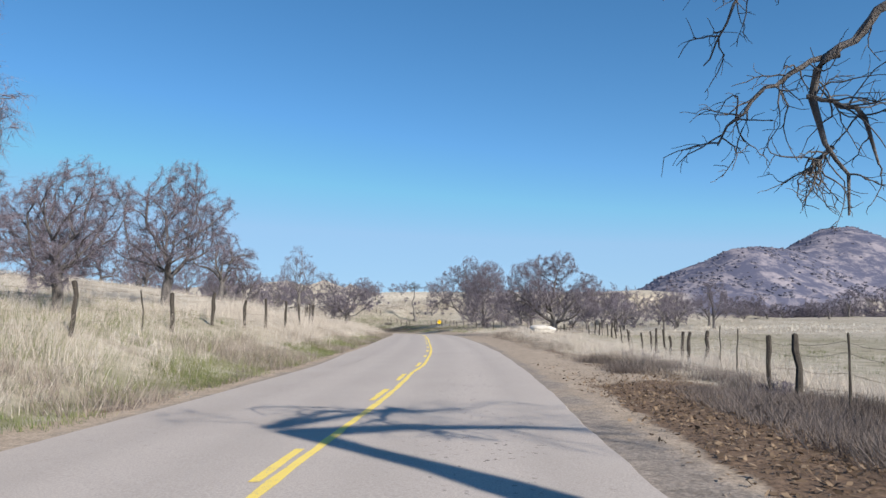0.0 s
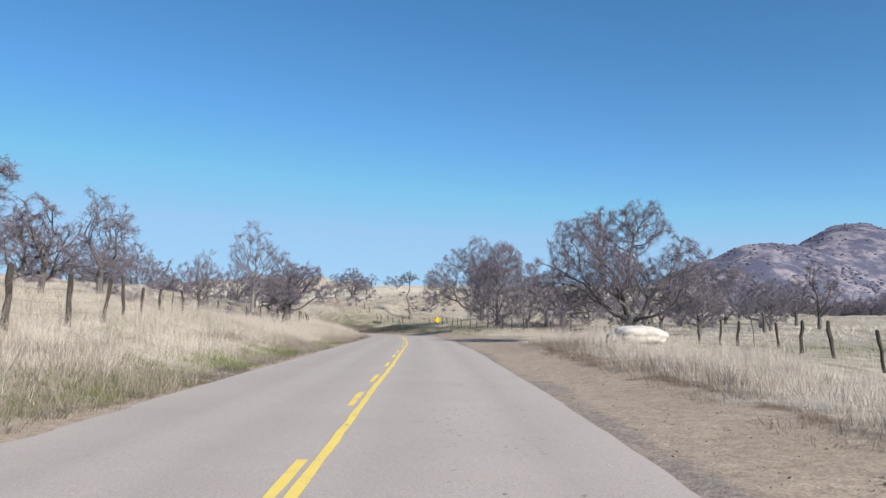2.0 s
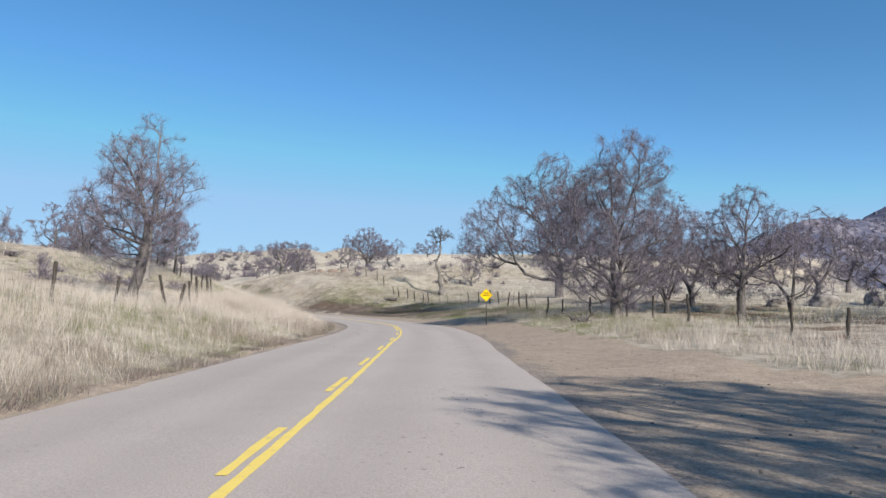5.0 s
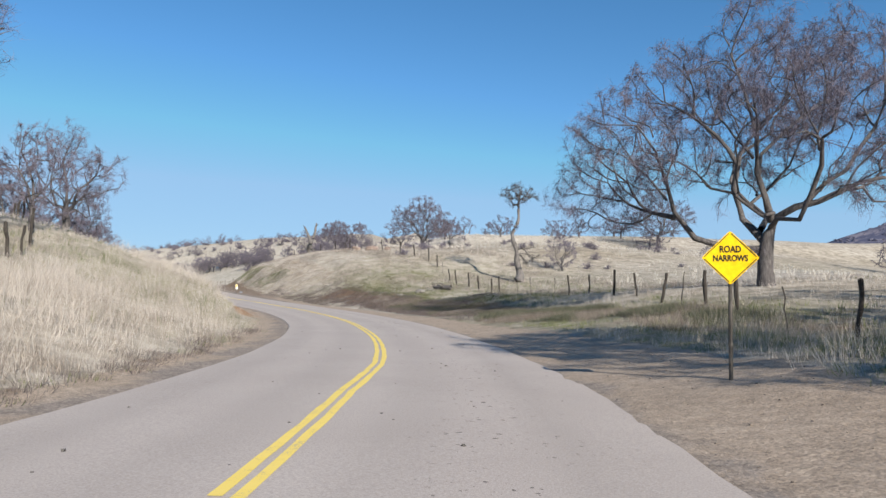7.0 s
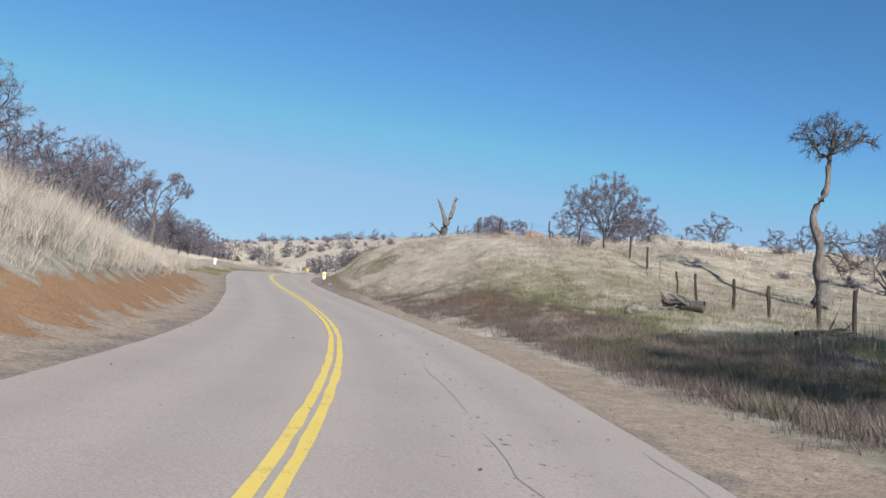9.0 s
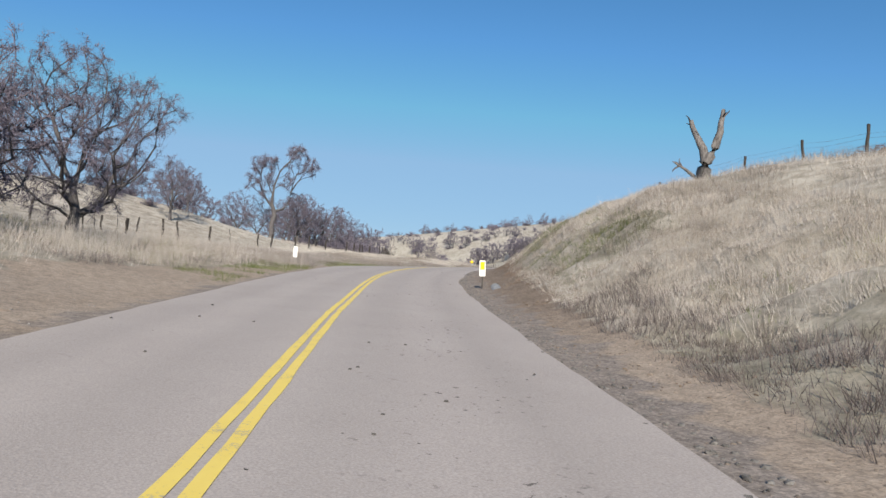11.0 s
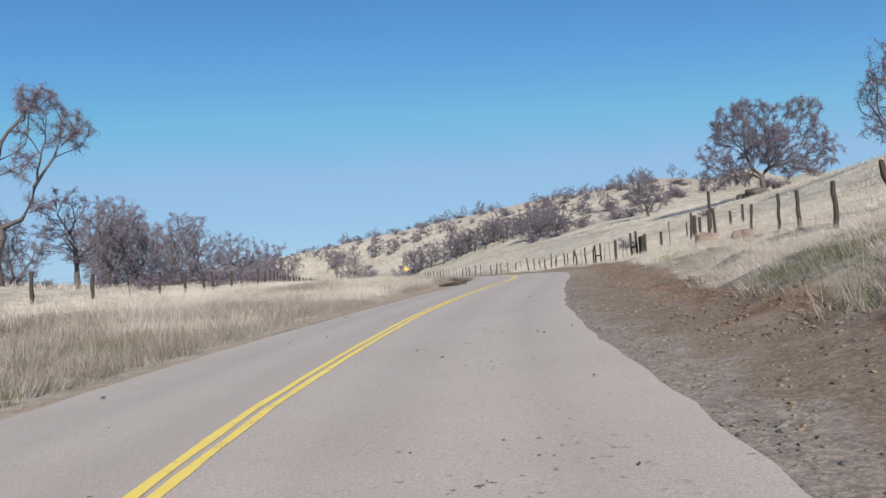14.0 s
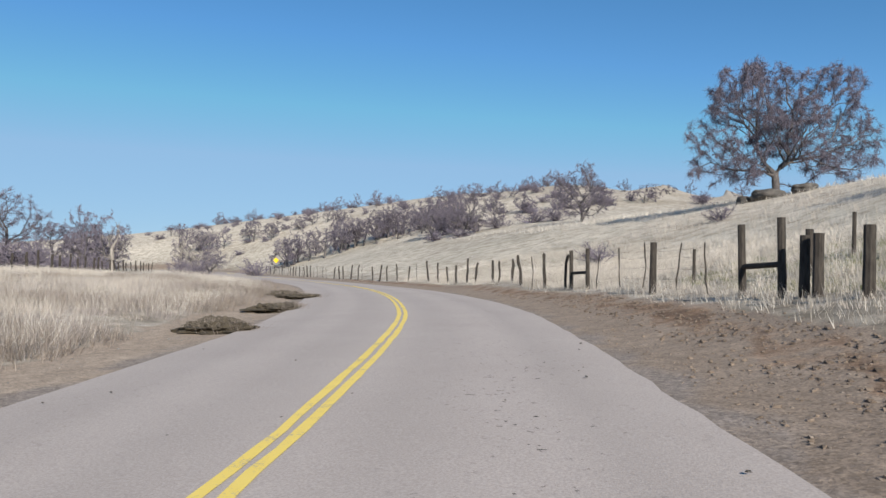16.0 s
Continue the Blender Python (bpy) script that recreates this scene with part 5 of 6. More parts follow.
M_FIELD = blade_material("winter_grass", [(0.20, 0.19, 0.13), (0.33, 0.30, 0.22), (0.25, 0.26, 0.15)])
for side in (-1, 1):
    x, y, s, d, f = scatter(38000, -8, 275, side * 3.4, side * 11.0)
    weedy = (d > 4.5) & (d < 9.8 + 1.2 * patch(x, y, 0.5)) & (s > 128) & (s < 176)
    short = patch(x, y, 0.33, 1.0)
    keep = (np.abs(d) > 3.45) & (mottle(x, y, 0.55, 11) > 0.3 * rng.uniform(0.6, 1.4, len(x))) & (rng.uniform(0, 1, len(x)) > f["dirt"] * 1.25) & (rng.uniform(0, 1, len(x)) > f["litter"] * 1.1) & ~weedy & ~((s > 190) & (s < 232) & (d > 4.2) & (d < 8.5) & (rng.uniform(0, 1, len(x)) < 0.8)) & ~((s > 205) & (s < 230) & (d < -4.2) & (d > -9) & (rng.uniform(0, 1, len(x)) < 0.6)) & (rng.uniform(0, 1, len(x)) > 1.4 * f["red"])
    gr = keep & (rng.uniform(0, 1, len(x)) < np.clip(f["green"] * 1.3 - 0.22 + 0.35 * (short - 0.5), 0, 0.85))
    st = keep & ~gr
    tall = (0.26 + 0.42 * smooth_step(np.abs(d), verge(s, d), verge(s, d) + 2.2)) * (0.3 + 0.3 * short + 1.15 * smooth_step(mottle(x, y, 1.1, 9), 0.28, 0.8)) * np.where(d > 0, 0.85, 1.0) * np.where((s > 168) & (d > 0), 0.5, 1.0) * np.where((s > 200) & (d < 0), 0.62, 1.0)
    blades("dry_grass", x[st], y[st], 11, tall[st], 0.0065, 0.95, M_STRAW, "tall bleached dry grass on the verge", 0.18, False)
    blades("green_grass", x[gr], y[gr], 9, 0.45 * tall[gr], 0.011, 1.0, M_GREEN, "short new green grass among the straw", 0.16, False)
    x, y, s, d, f = scatter(15000, -8, 285, side * 11, side * 26)
    short = patch(x, y, 0.2, 2.0)
    gr = rng.uniform(0, 1, len(x)) < np.clip(f["green"] * 1.1 - 0.2, 0, 0.7)
    dull = (d > 12) & (s < 66) & (rng.uniform(0, 1, len(x)) < 0.75)
    blades("field_grass", x[dull & ~gr], y[dull & ~gr], 6, (0.1 + 0.18 * short)[dull & ~gr], 0.014, 1.1, M_FIELD, "dull grey-green winter grass in the flat field", 0.3, False)
    gr, cut = gr & ~dull, gr | dull
    blades("dry_grass", x[~cut], y[~cut], 7, (0.2 + 0.3 * short)[~cut], 0.013, 1.0, M_STRAW, "bleached dry grass on the slope", 0.25, False)
    blades("green_grass", x[gr], y[gr], 6, (0.18 + 0.12 * short)[gr], 0.03, 0.8, M_GREEN, "green grass on the slope", 0.25, False)
    x, y, s, d, f = scatter(9000, -10, 330, side * 26, side * 75)
    short = patch(x, y, 0.15, 3.0)
    dull = (d > 0) & (s < 80)
    blades("field_grass", x[dull], y[dull], 5, 0.12 + 0.2 * short[dull], 0.03, 1.0, M_FIELD, "dull grey-green winter grass in the flat field", 0.6, False)
    x, y, short = x[~dull], y[~dull], short[~dull]
    blades("dry_grass", x, y, 4, 0.25 + 0.3 * short, 0.06, 0.9, M_STRAW if side < 0 else M_BLEACH, "bleached dry grass on the far slope", 0.6, False)

# the steep cut bank is shaggy with grass
x, y, s, d, f = (np.concatenate(v) if not isinstance(v[0], dict) else {q: np.concatenate([w[q] for w in v]) for q in v[0]} for v in zip(scatter(30000, 178, 228, 4.9, 11.0), scatter(9000, 152, 240, 7.0, 16.0)))
k = ((s > 174) | (d > 9.5)) & (rng.uniform(0, 1, len(x)) > 1.3 * np.maximum(f["dirt"], f["litter"]))
gr = k & (mottle(x, y, 2.6, 41) - 0.2 * (d > 8.5) + 0.08 * (d < 7.5) > 0.55) & (s < 222) & (s > 186) & (d > 5.5) & (d < 8.6)
st = k & ~gr
blades("dry_grass", x[st], y[st], 9, 0.08 + 0.2 * mottle(x, y, 0.9, 42)[st], 0.007, 1.7, M_STRAW, "shaggy dry grass on the cut bank", 0.2, False)
blades("green_grass", x[gr], y[gr], 10, 0.06 + 0.12 * patch(x, y, 0.9)[gr], 0.007, 1.3, M_BANKGREEN, "dull green grass on the cut bank", 0.2, False)

x, y, s, d, f = scatter(9000, 234, 292, 5.6, 16.0)
k = rng.uniform(0, 1, len(x)) > 1.2 * np.maximum(f["dirt"], f["litter"])
blades("dry_grass", x[k], y[k], 9, 0.16 + 0.3 * patch(x, y, 0.6)[k], 0.009, 1.1, M_BLEACH, "pale dry grass below the fence", 0.25, False)

x, y, s, d, f = scatter(7600, 227, 300, -20.0, -5.2)
k = (-d > verge(s, d) + 0.4) & (mottle(x, y, 4.0, 71) > 0.42)
blades("dry_grass", x[k], y[k], 10, 0.25 + 0.4 * mottle(x, y, 1.4, 72)[k], 0.009, 1.1, M_BLEACH, "soft white plumes of dry grass in the roadside field", 0.28, False)
x, y, s, d, f = scatter(8000, 224, 300, 8.0, 34.0)
blades("dry_grass", x, y, 9, 0.12 + 0.24 * mottle(x, y, 1.6, 73), 0.008, 1.1, M_BLEACH, "pale dry grass on the slope behind the fence", 0.35, False)

# dead brown weeds: along the bend, and by the fence where the drive begins
x, y, s, d, f = scatter(7600, 139, 184, 4.5, 10.0)
k = (rng.uniform(0, 1, len(x)) < np.maximum(f["litter"] * 1.7, 0.9 * smooth_step(s, 160, 168) * (1 - smooth_step(d, 5.6, 7.2)))) & (d > verge(s, d) + 0.1)
blades("dead_weeds", x[k], y[k], 14, 0.15 + 0.16 * patch(x, y, 0.7)[k], 0.011, 1.3, M_DARKWEED, "low dead brown weeds beside the road", 0.22, False, "weeds")
# weeds whose dark green also stands in for a tree's shade
M_SHADEGREEN = blade_material("shaded_green_weed", [(0.075, 0.085, 0.06), (0.13, 0.135, 0.095), (0.20, 0.195, 0.14)])
x, y, s, d, f = scatter(9000, 124, 158, 5.4, 11.5)
k = (np.abs((x + 6.2) * 0.87 + (y - 142.0) * 0.48) < 0.9 + 1.6 * patch(x, y, 0.5, 1.0)) & (d > verge(s, d) + 0.2)
lush = k & (patch(x, y, 0.8, 3.0) > 0.52)
blades("green_weeds", x[lush], y[lush], 14, 0.12 + 0.28 * patch(x, y, 0.9)[lush], 0.014, 1.2, M_SHADEGREEN, "green weeds darkened for tree shade in the hollow below the fence", 0.22, False, "weeds")
k = k & ~lush
blades("dead_weeds", x[k], y[k], 14, 0.12 + 0.2 * patch(x, y, 0.7)[k], 0.011, 1.3, M_WEED, "low dead brown weeds in the hollow below the fence", 0.22, False, "weeds")
x, y, s, d, f = scatter(3000, -4, 24, 5.2, 8.4)
k = mottle(x, y, 1.4, 50) > 0.42
blades("dead_weeds", x[k], y[k], 22, (0.12 + 0.3 * mottle(x, y, 1.3, 51))[k], 0.011, 1.4, M_DARKWEED, "brown dead weeds along the fence", 0.25, False, "weeds")
for s0, s1, d0, d1, n in ((0, 66, 5.6, 7.6, 1300), (2, 60, -6.5, -3.6, 2400), (60, 128, -6.0, -3.6, 2000), (198, 285, -16, -4.4, 6000), (218, 285, -13, -4.2, 7000), (182, 225, 5, 12, 1400), (60, 130, -9, -4.6, 400), (95, 135, 7, 13, 500), (140, 215, 9, 30, 7000), (60, 150, -22, -7, 3200)):
    x, y, s, d, f = scatter(n, s0, s1, d0, d1)
    k = (patch(x, y, 0.45, 4.0) > 0.5) & (np.abs(d) > verge(s, d) - 0.1)
    blades("dead_weeds", x[k], y[k], 12, 0.22 + 0.3 * patch(x, y, 0.7)[k], 0.012, 1.0, M_WEED, "patches of grey dead weeds", 0.3, False, "weeds")

x, y, s, d, f = scatter(9000, -4, 64, 4.7, 8.4)
k = (d > verge(s, d) - 0.45) & (d < verge(s, d) + 0.35 + 0.9 * mottle(x, y, 2.2, 3)) & (mottle(x, y, 0.8, 2) > 0.46)
blades("dead_weeds", x[k], y[k], 11, (0.04 + 0.17 * mottle(x, y, 1.0, 4))[k], 0.008, 1.6, M_WEED, "low dark brown weeds along the verge's edge", 0.2, False, "weeds")
x, y, s, d, f = scatter(9000, -4, 132, -5.6, -3.6)
k = (-d > verge(s, d) - 0.1) & (-d < verge(s, d) + 0.2 + 0.7 * mottle(x, y, 2.0, 13)) & (mottle(x, y, 0.8, 12) > 0.42)
blades("dead_weeds", x[k], y[k], 14, (0.06 + 0.16 * mottle(x, y, 1.0, 14))[k], 0.010, 1.3, M_DARKWEED, "low dark brown weeds at the foot of the bank", 0.2, False, "weeds")

x, y, s, d, f = scatter(3600, 146, 172, 8.6, 13.5)
k = mottle(x, y, 2.4, 95) > 0.48
blades("green_grass", x[k], y[k], 12, (0.1 + 0.22 * mottle(x, y, 1.0, 96))[k], 0.01, 1.2, M_BANKGREEN, "dull green grass above the dead weeds", 0.22, False)

# coarse tussocks stand out of the grass on banks and slopes
for s0, s1, d0, d1, n in ((-4, 134, -16, -4.6, 2600), (0, 66, 7, 12, 900), (136, 180, -20, -6.5, 900), (150, 232, 7, 34, 2600), (224, 300, 6.5, 40, 1500)):
    x, y, s, d, f = scatter(n, s0, s1, d0, d1)
    k = (np.abs(d) > verge(s, d) + 0.6) & (mottle(x, y, 2.4, 21) > 0.45) & (f["litter"] < 0.3) & (f["red"] < 0.2) & ~((d > 0) & (d < 11) & (s > 176) & (s < 230))
    blades("tussocks", x[k], y[k], 22, (0.2 + 0.28 * mottle(x, y, 1.2, 22))[k], 0.007, 1.3, M_STRAW, "coarse pale tussocks of bunch grass", 0.16, False)
M_MAUVE = blade_material("grey_weed", [(0.19, 0.165, 0.155), (0.33, 0.298, 0.285), (0.46, 0.42, 0.405)])
x, y, s, d, f = scatter(9000, 200, 285, -13, -4.0)
k = (-d > verge(s, d) + 0.2) & (mottle(x, y, 2.6, 31) > 0.4)
blades("grey_weeds", x[k], y[k], 14, (0.14 + 0.34 * mottle(x, y, 1.5, 32))[k], 0.010, 1.1, M_MAUVE, "soft grey dead weeds in the roadside field", 0.28, False, "weeds")

# fallen oak leaves under the first tree
M_LEAF = blade_material("fallen_leaf", [(0.085, 0.06, 0.042), (0.19, 0.135, 0.095), (0.30, 0.225, 0.16)])
x, y, s, d, f = scatter(26000, -6, 22, 3.4, 9.0)
k = rng.uniform(0, 1, len(x)) < np.maximum(f["litter"], 0.06)
x, y = x[k], y[k]
n = len(x)
c = np.column_stack([x, y, ground_z(x, y) + rng.uniform(0.005, 0.04, n)])
u = rng.standard_normal((n, 3)) * np.array([1, 1, 0.45])
u /= np.linalg.norm(u, axis=1, keepdims=True)
w = np.cross(u, rng.standard_normal((n, 3)) * 0.4 + np.array([0, 0, 1]))
sz = rng.uniform(0.016, 0.05, (n, 1))
v = np.stack([c - u * sz, c + w * sz * 0.5, c + u * sz, c - w * sz * 0.5], 1).reshape(-1, 3)
me = mesh_from("fallen_leaves", v, np.arange(n * 4).reshape(n, 4))
me.materials.append(M_LEAF)
tagged(new("fallen_leaves", me), "brown fallen oak leaves on bare soil", "leaves", kind="stuff")


M_BROWNROCK = simple("road_gravel", (0.11, 0.09, 0.075), (0.26, 0.22, 0.188), 9.0, 0.95, 0.6, 0.01)


def stones(name, x, y, size, material, label, category="gravel", level=None):
    """Small broken stones lying on the ground, as one mesh."""
    n = len(x)
    o = np.array([(1, 0, -0.2), (0, 1, -0.2), (-1, 0, -0.2), (0, -1, -0.2), (0.5, 0.5, 0.75), (-0.5, 0.5, 0.75), (-0.5, -0.5, 0.75), (0.5, -0.5, 0.75)], float)
    v = o[None] * rng.uniform(0.65, 1.25, (n, 8, 1)) * size[:, None, None] * np.array([1, 0.8, 0.6])
    a = rng.uniform(0, 2 * np.pi, n)
    cs, sn = np.cos(a)[:, None], np.sin(a)[:, None]
    v = np.stack([v[..., 0] * cs - v[..., 1] * sn, v[..., 0] * sn + v[..., 1] * cs, v[..., 2]], -1)
    v += np.column_stack([x, y, ground_z(x, y) + size * 0.12 if level is None else level])[:, None]
    t = np.array([(0, 1, 4), (1, 2, 5), (2, 3, 6), (3, 0, 7), (1, 5, 4), (2, 6, 5), (3, 7, 6), (0, 4, 7), (4, 5, 6), (4, 6, 7)])
    me = mesh_from(name, v.reshape(-1, 3), None, (np.arange(n)[:, None, None] * 8 + t).reshape(-1, 3))
    me.materials.append(material)
    tagged(new(name, me), label, category, kind="stuff")


x, y, s, d, f = scatter(7000, 168, 272, 3.3, 5.6)
k = rng.uniform(0, 1, len(x)) < (1.1 - smooth_step(d, 3.6, 6.5))
stones("gravel", x[k], y[k], 0.006 + 0.022 * rng.uniform(0, 1, k.sum()) ** 3, M_BROWNROCK, "loose grey gravel on the verge")
x, y, s, d, f = scatter(4000, -5, 168, 3.35, 6.5)
stones("gravel", x, y, 0.008 + 0.022 * rng.uniform(0, 1, len(x)) ** 3, M_BROWNROCK, "sparse pebbles on the dirt verge")
x, y, s, d, f = scatter(3000, -5, 272, -5.5, -3.35)
stones("gravel", x, y, 0.008 + 0.022 * rng.uniform(0, 1, len(x)) ** 3, M_ROCK, "sparse pebbles on the dirt verge")
x, y, s, d, f = scatter(7000, 174, 248, 3.4, 6.4)
stones("earth_clods", x, y, 0.006 + 0.03 * rng.uniform(0, 1, len(x)) ** 3, simple("red_clod", (0.10, 0.075, 0.058), (0.28, 0.225, 0.18), 6.0, 1.0, 0.8, 0.02), "crumbled red-brown earth clods", "earth")


x, y, s, d, f = scatter(6500, 184, 266, 4.2, 5.7)
k = patch(x, y, 1.1, 3.0) > 0.3
stones("earth_clods", x[k], y[k], 0.012 + 0.045 * rng.uniform(0, 1, k.sum()) ** 2.5, simple("dark_clod", (0.09, 0.07, 0.056), (0.225, 0.176, 0.14), 6.0, 1.0, 0.9, 0.03), "heaped clods of dark brown soil", "earth")
x, y, s, d, f = scatter(3600, 196, 252, 3.4, 6.0)
stones("gravel", x, y, 0.008 + 0.036 * rng.uniform(0, 1, len(x)) ** 2.5, simple("brown_gravel", (0.085, 0.066, 0.053), (0.26, 0.205, 0.16), 9.0, 0.95, 0.7, 0.01), "coarse brown gravel washed from the bank")
x, y, s, d, f = scatter(1600, 168, 232, 3.12, 3.6)
stones("gravel", x, y, 0.01 + 0.035 * rng.uniform(0, 1, len(x)) ** 2, simple("broken_asphalt", (0.07, 0.066, 0.062), (0.20, 0.19, 0.18), 9.0, 0.95, 0.7, 0.01), "dark rubble of broken asphalt at the road's edge")
x, y, s, d, f = scatter(8000, 184, 248, -14, -3.9)
k = (mottle(x, y, 2.2, 81) > 0.52) & (np.abs(d) > verge(s, d)) & (rng.uniform(0, 1, len(x)) > smooth_step(s, 232, 246))
blades("dead_weeds", x[k], y[k], 12, 0.14 + 0.2 * patch(x, y, 1.2)[k], 0.009, 1.2, M_DARKWEED, "patches of brown dead weeds in the roadside field", 0.3, False, "weeds")

# ---- fences ----
def post_mesh(h, r, seed, sides=7):
    g = np.random.default_rng(seed)
    f = np.linspace(0, 1, 6)
    p = np.column_stack([0.02 * g.standard_normal(6), 0.02 * g.standard_normal(6), f * (h + 0.25) - 0.25])
    rad = r * (1 + 0.12 * g.standard_normal(6))
    v, q = tubes(p[None], rad[None], sides)
    top = np.arange(5 * sides, 6 * sides)
    v = np.vstack([v, [[p[-1, 0], p[-1, 1], h + 0.01 + 0.03 * g.uniform()]]])
    me = mesh_from("post", v, q, np.stack([top, np.roll(top, -1), np.full(sides, len(v) - 1)], -1))
    me.materials.append(M_POST)
    return me


POSTS = [post_mesh(1.15 + 0.05 * i, 0.055 + 0.006 * (i % 3), 40 + i) for i in range(5)]
STAKES = [post_mesh(1.15 + 0.05 * i, 0.02, 50 + i, 5) for i in range(3)]


def fence(points, gap, label, seed, stakes=0.25, stout=1.0, wires=(0.35, 0.62, 0.9, 1.08)):
    """Posts along a line, joined by wires that sag a little."""
    g = np.random.default_rng(seed)
    line = spline(points, 0.2)
    n = int(len(line) * 0.2 / gap)
    idx = np.clip((np.linspace(0, len(line) - 1, n) + g.uniform(-0.25, 0.25, n) * gap / 0.2).astype(int), 0, len(line) - 1)
    base = thing("wire_fence", label, "fence", "wire fences")
    ends = []
    for i in idx:
        x, y = line[i, :2] + g.uniform(-0.06, 0.06, 2)
        z = float(ground_z(x, y)[0])
        thin = g.uniform() < stakes
        me = STAKES[g.integers(3)] if thin else POSTS[g.integers(5)]
        ob = new("stake" if thin else "post", me)
        tx, ty = g.normal(0, 4.0, 2)
        ob.parent, ob.matrix_basis = base, pose(x, y, z, tx, ty, g.uniform(0, 360)) @ Matrix.Diagonal((stout, stout, g.uniform(0.9, 1.08), 1))
        ends.append((x, y, z))
    e = np.array(ends)
    for w in wires:
        pts = []
        for a, b in zip(e, e[1:]):
            for u in (0, 0.33, 0.66):
                q = a * (1 - u) + b * u
                q[2] += w - 0.05 * math.sin(u * math.pi) + 0.01 * g.standard_normal()
                pts.append(q)
        pts = np.array(pts)[None]
        part("wire", mesh_from("wire", *tubes(pts, np.full(pts.shape[:2], 0.0035), 3)), M_WIRE, base)
    return base


fence([(4.9, -8), (5.5, 4), (6.3, 11), (7.3, 16.5), (8.5, 23), (9.8, 31), (11.2, 40), (12.4, 52), (13.2, 62), (13.6, 70)], 2.6, "weathered wooden post and wire fence beside a flat field", 1)
fence([(13.6, 84), (12.6, 91), (11.5, 98), (9.4, 106), (6.8, 113), (4.0, 119), (2.2, 124), (1.2, 131), (-0.3, 139), (-2.2, 146), (-5.5, 154), (-9.5, 162), (-14, 172), (-18.4, 181.7), (-26, 189), (-34, 194), (-40, 198)], 2.9, "leaning weathered post and wire fence round the bend", 2)
fence([(-7.0, -6), (-7.8, 10), (-8.2, 22), (-7.9, 32), (-8.0, 42), (-10, 53), (-12.4, 63), (-14.4, 75), (-15.4, 86), (-13.4, 94), (-14.2, 103), (-17, 113), (-19.5, 121), (-23, 129), (-29, 137), (-35, 143), (-43, 152), (-52, 163), (-62, 175), (-70, 185), (-78, 193)], 3.1, "weathered post and wire fence up the grassy bank", 3)
fence([(-75, 188), (-78.5, 200), (-81, 210), (-84.5, 222), (-90, 232), (-96, 242), (-103, 252), (-112, 264), (-124, 280), (-136, 296), (-148, 312)], 3.0, "dark post and wire fence across a flat field", 4, stakes=0.1, stout=1.35)
fence([(-47.5, 206), (-52, 217), (-56.3, 227.4), (-60.4, 233.6)], 2.4, "dark post and wire fence above the roadside cutting", 5)
fence([(-64.0, 239.6), (-66.2, 244), (-67.6, 246.6)], 1.4, "post and wire fence between the bracing posts", 6, stakes=0.8)
fence([(-69.0, 248.7), (-71.2, 252.2), (-75, 258.5), (-80, 265), (-86, 271.5), (-93.4, 278.5), (-104, 289), (-116, 302), (-128, 314)], 1.9, "close-set dark post and wire fence along the hill", 7)


def beam(a, b, r, name, parent, material=None):
    p = np.linspace(a, b, 4)[None]
    rad = np.full((1, 4), r) * (1 + 0.06 * np.sin(np.arange(4) * 2.0))
    v, q = tubes(p, rad, 8)
    m = len(v)
    v = np.vstack([v, p[0, [0, -1]]])
    i = np.arange(8)
    caps = np.vstack([np.stack([np.roll(i, -1), i, np.full(8, m)], -1), np.stack([i + 24, np.roll(i, -1) + 24, np.full(8, m + 1)], -1)])
    return part(name, mesh_from(name, v, q, caps), material or M_POST, parent)


def brace(a, b, h, r, label):
    """Two stout posts joined by a rail: the H that holds a fence's strain."""
    za, zb = float(ground_z(*a)[0]), float(ground_z(*b)[0])
    base = thing("fence_brace", label, "fence brace", "fence braces")
    beam((*a, za - 0.2), (a[0] - 0.03, a[1], za + h), r, "post", base)
    beam((*b, zb - 0.2), (b[0] - 0.02, b[1], zb + h), r, "post", base)
    beam((*a, za + h * 0.42), (*b, zb + h * 0.42), r * 0.75, "rail", base)


brace((-63.3, 238.0), (-62.68, 236.75), 1.42, 0.072, "dark wooden H-shaped fence brace")
brace((-68.7, 248.2), (-67.9, 246.9), 1.38, 0.07, "dark wooden H-shaped fence brace")


def lone_post(x, y, h, r, label):
    z = float(ground_z(x, y)[0])
    base = thing("gate_post", label, "post", "gate posts")
    beam((x, y, z - 0.2), (x + 0.02, y, z + h), r, "post", base)


lone_post(-62.38, 236.3, 1.05, 0.085, "stout dark wooden gate post")
lone_post(-62.2, 236.05, 1.05, 0.085, "stout dark wooden gate post")
lone_post(-61.7, 234.6, 1.05, 0.085, "stout dark wooden gate post")
lone_post(-65.35, 241.8, 1.32, 0.085, "stout dark wooden gate post")
lone_post(-59.1, 238.8, 2.4, 0.085, "tall dark wooden post above the fence")
for x, y, h, r in ((-59.1, 234.3, 1.2, 0.07), (-59.6, 236.6, 1.2, 0.07), (-59.35, 237.0, 1.1, 0.08), (-60.2, 240.0, 1.2, 0.06), (-60.9, 241.5, 1.0, 0.045), (-62.0, 239.6, 1.0, 0.08), (-57.9, 231.0, 1.15, 0.07), (-58.3, 240.5, 1.05, 0.07), (-56.9, 234.5, 1.1, 0.06), (-64.4, 242.6, 0.9, 0.04)):
    lone_post(x, y, h, r, "weathered wooden post of an old fence")


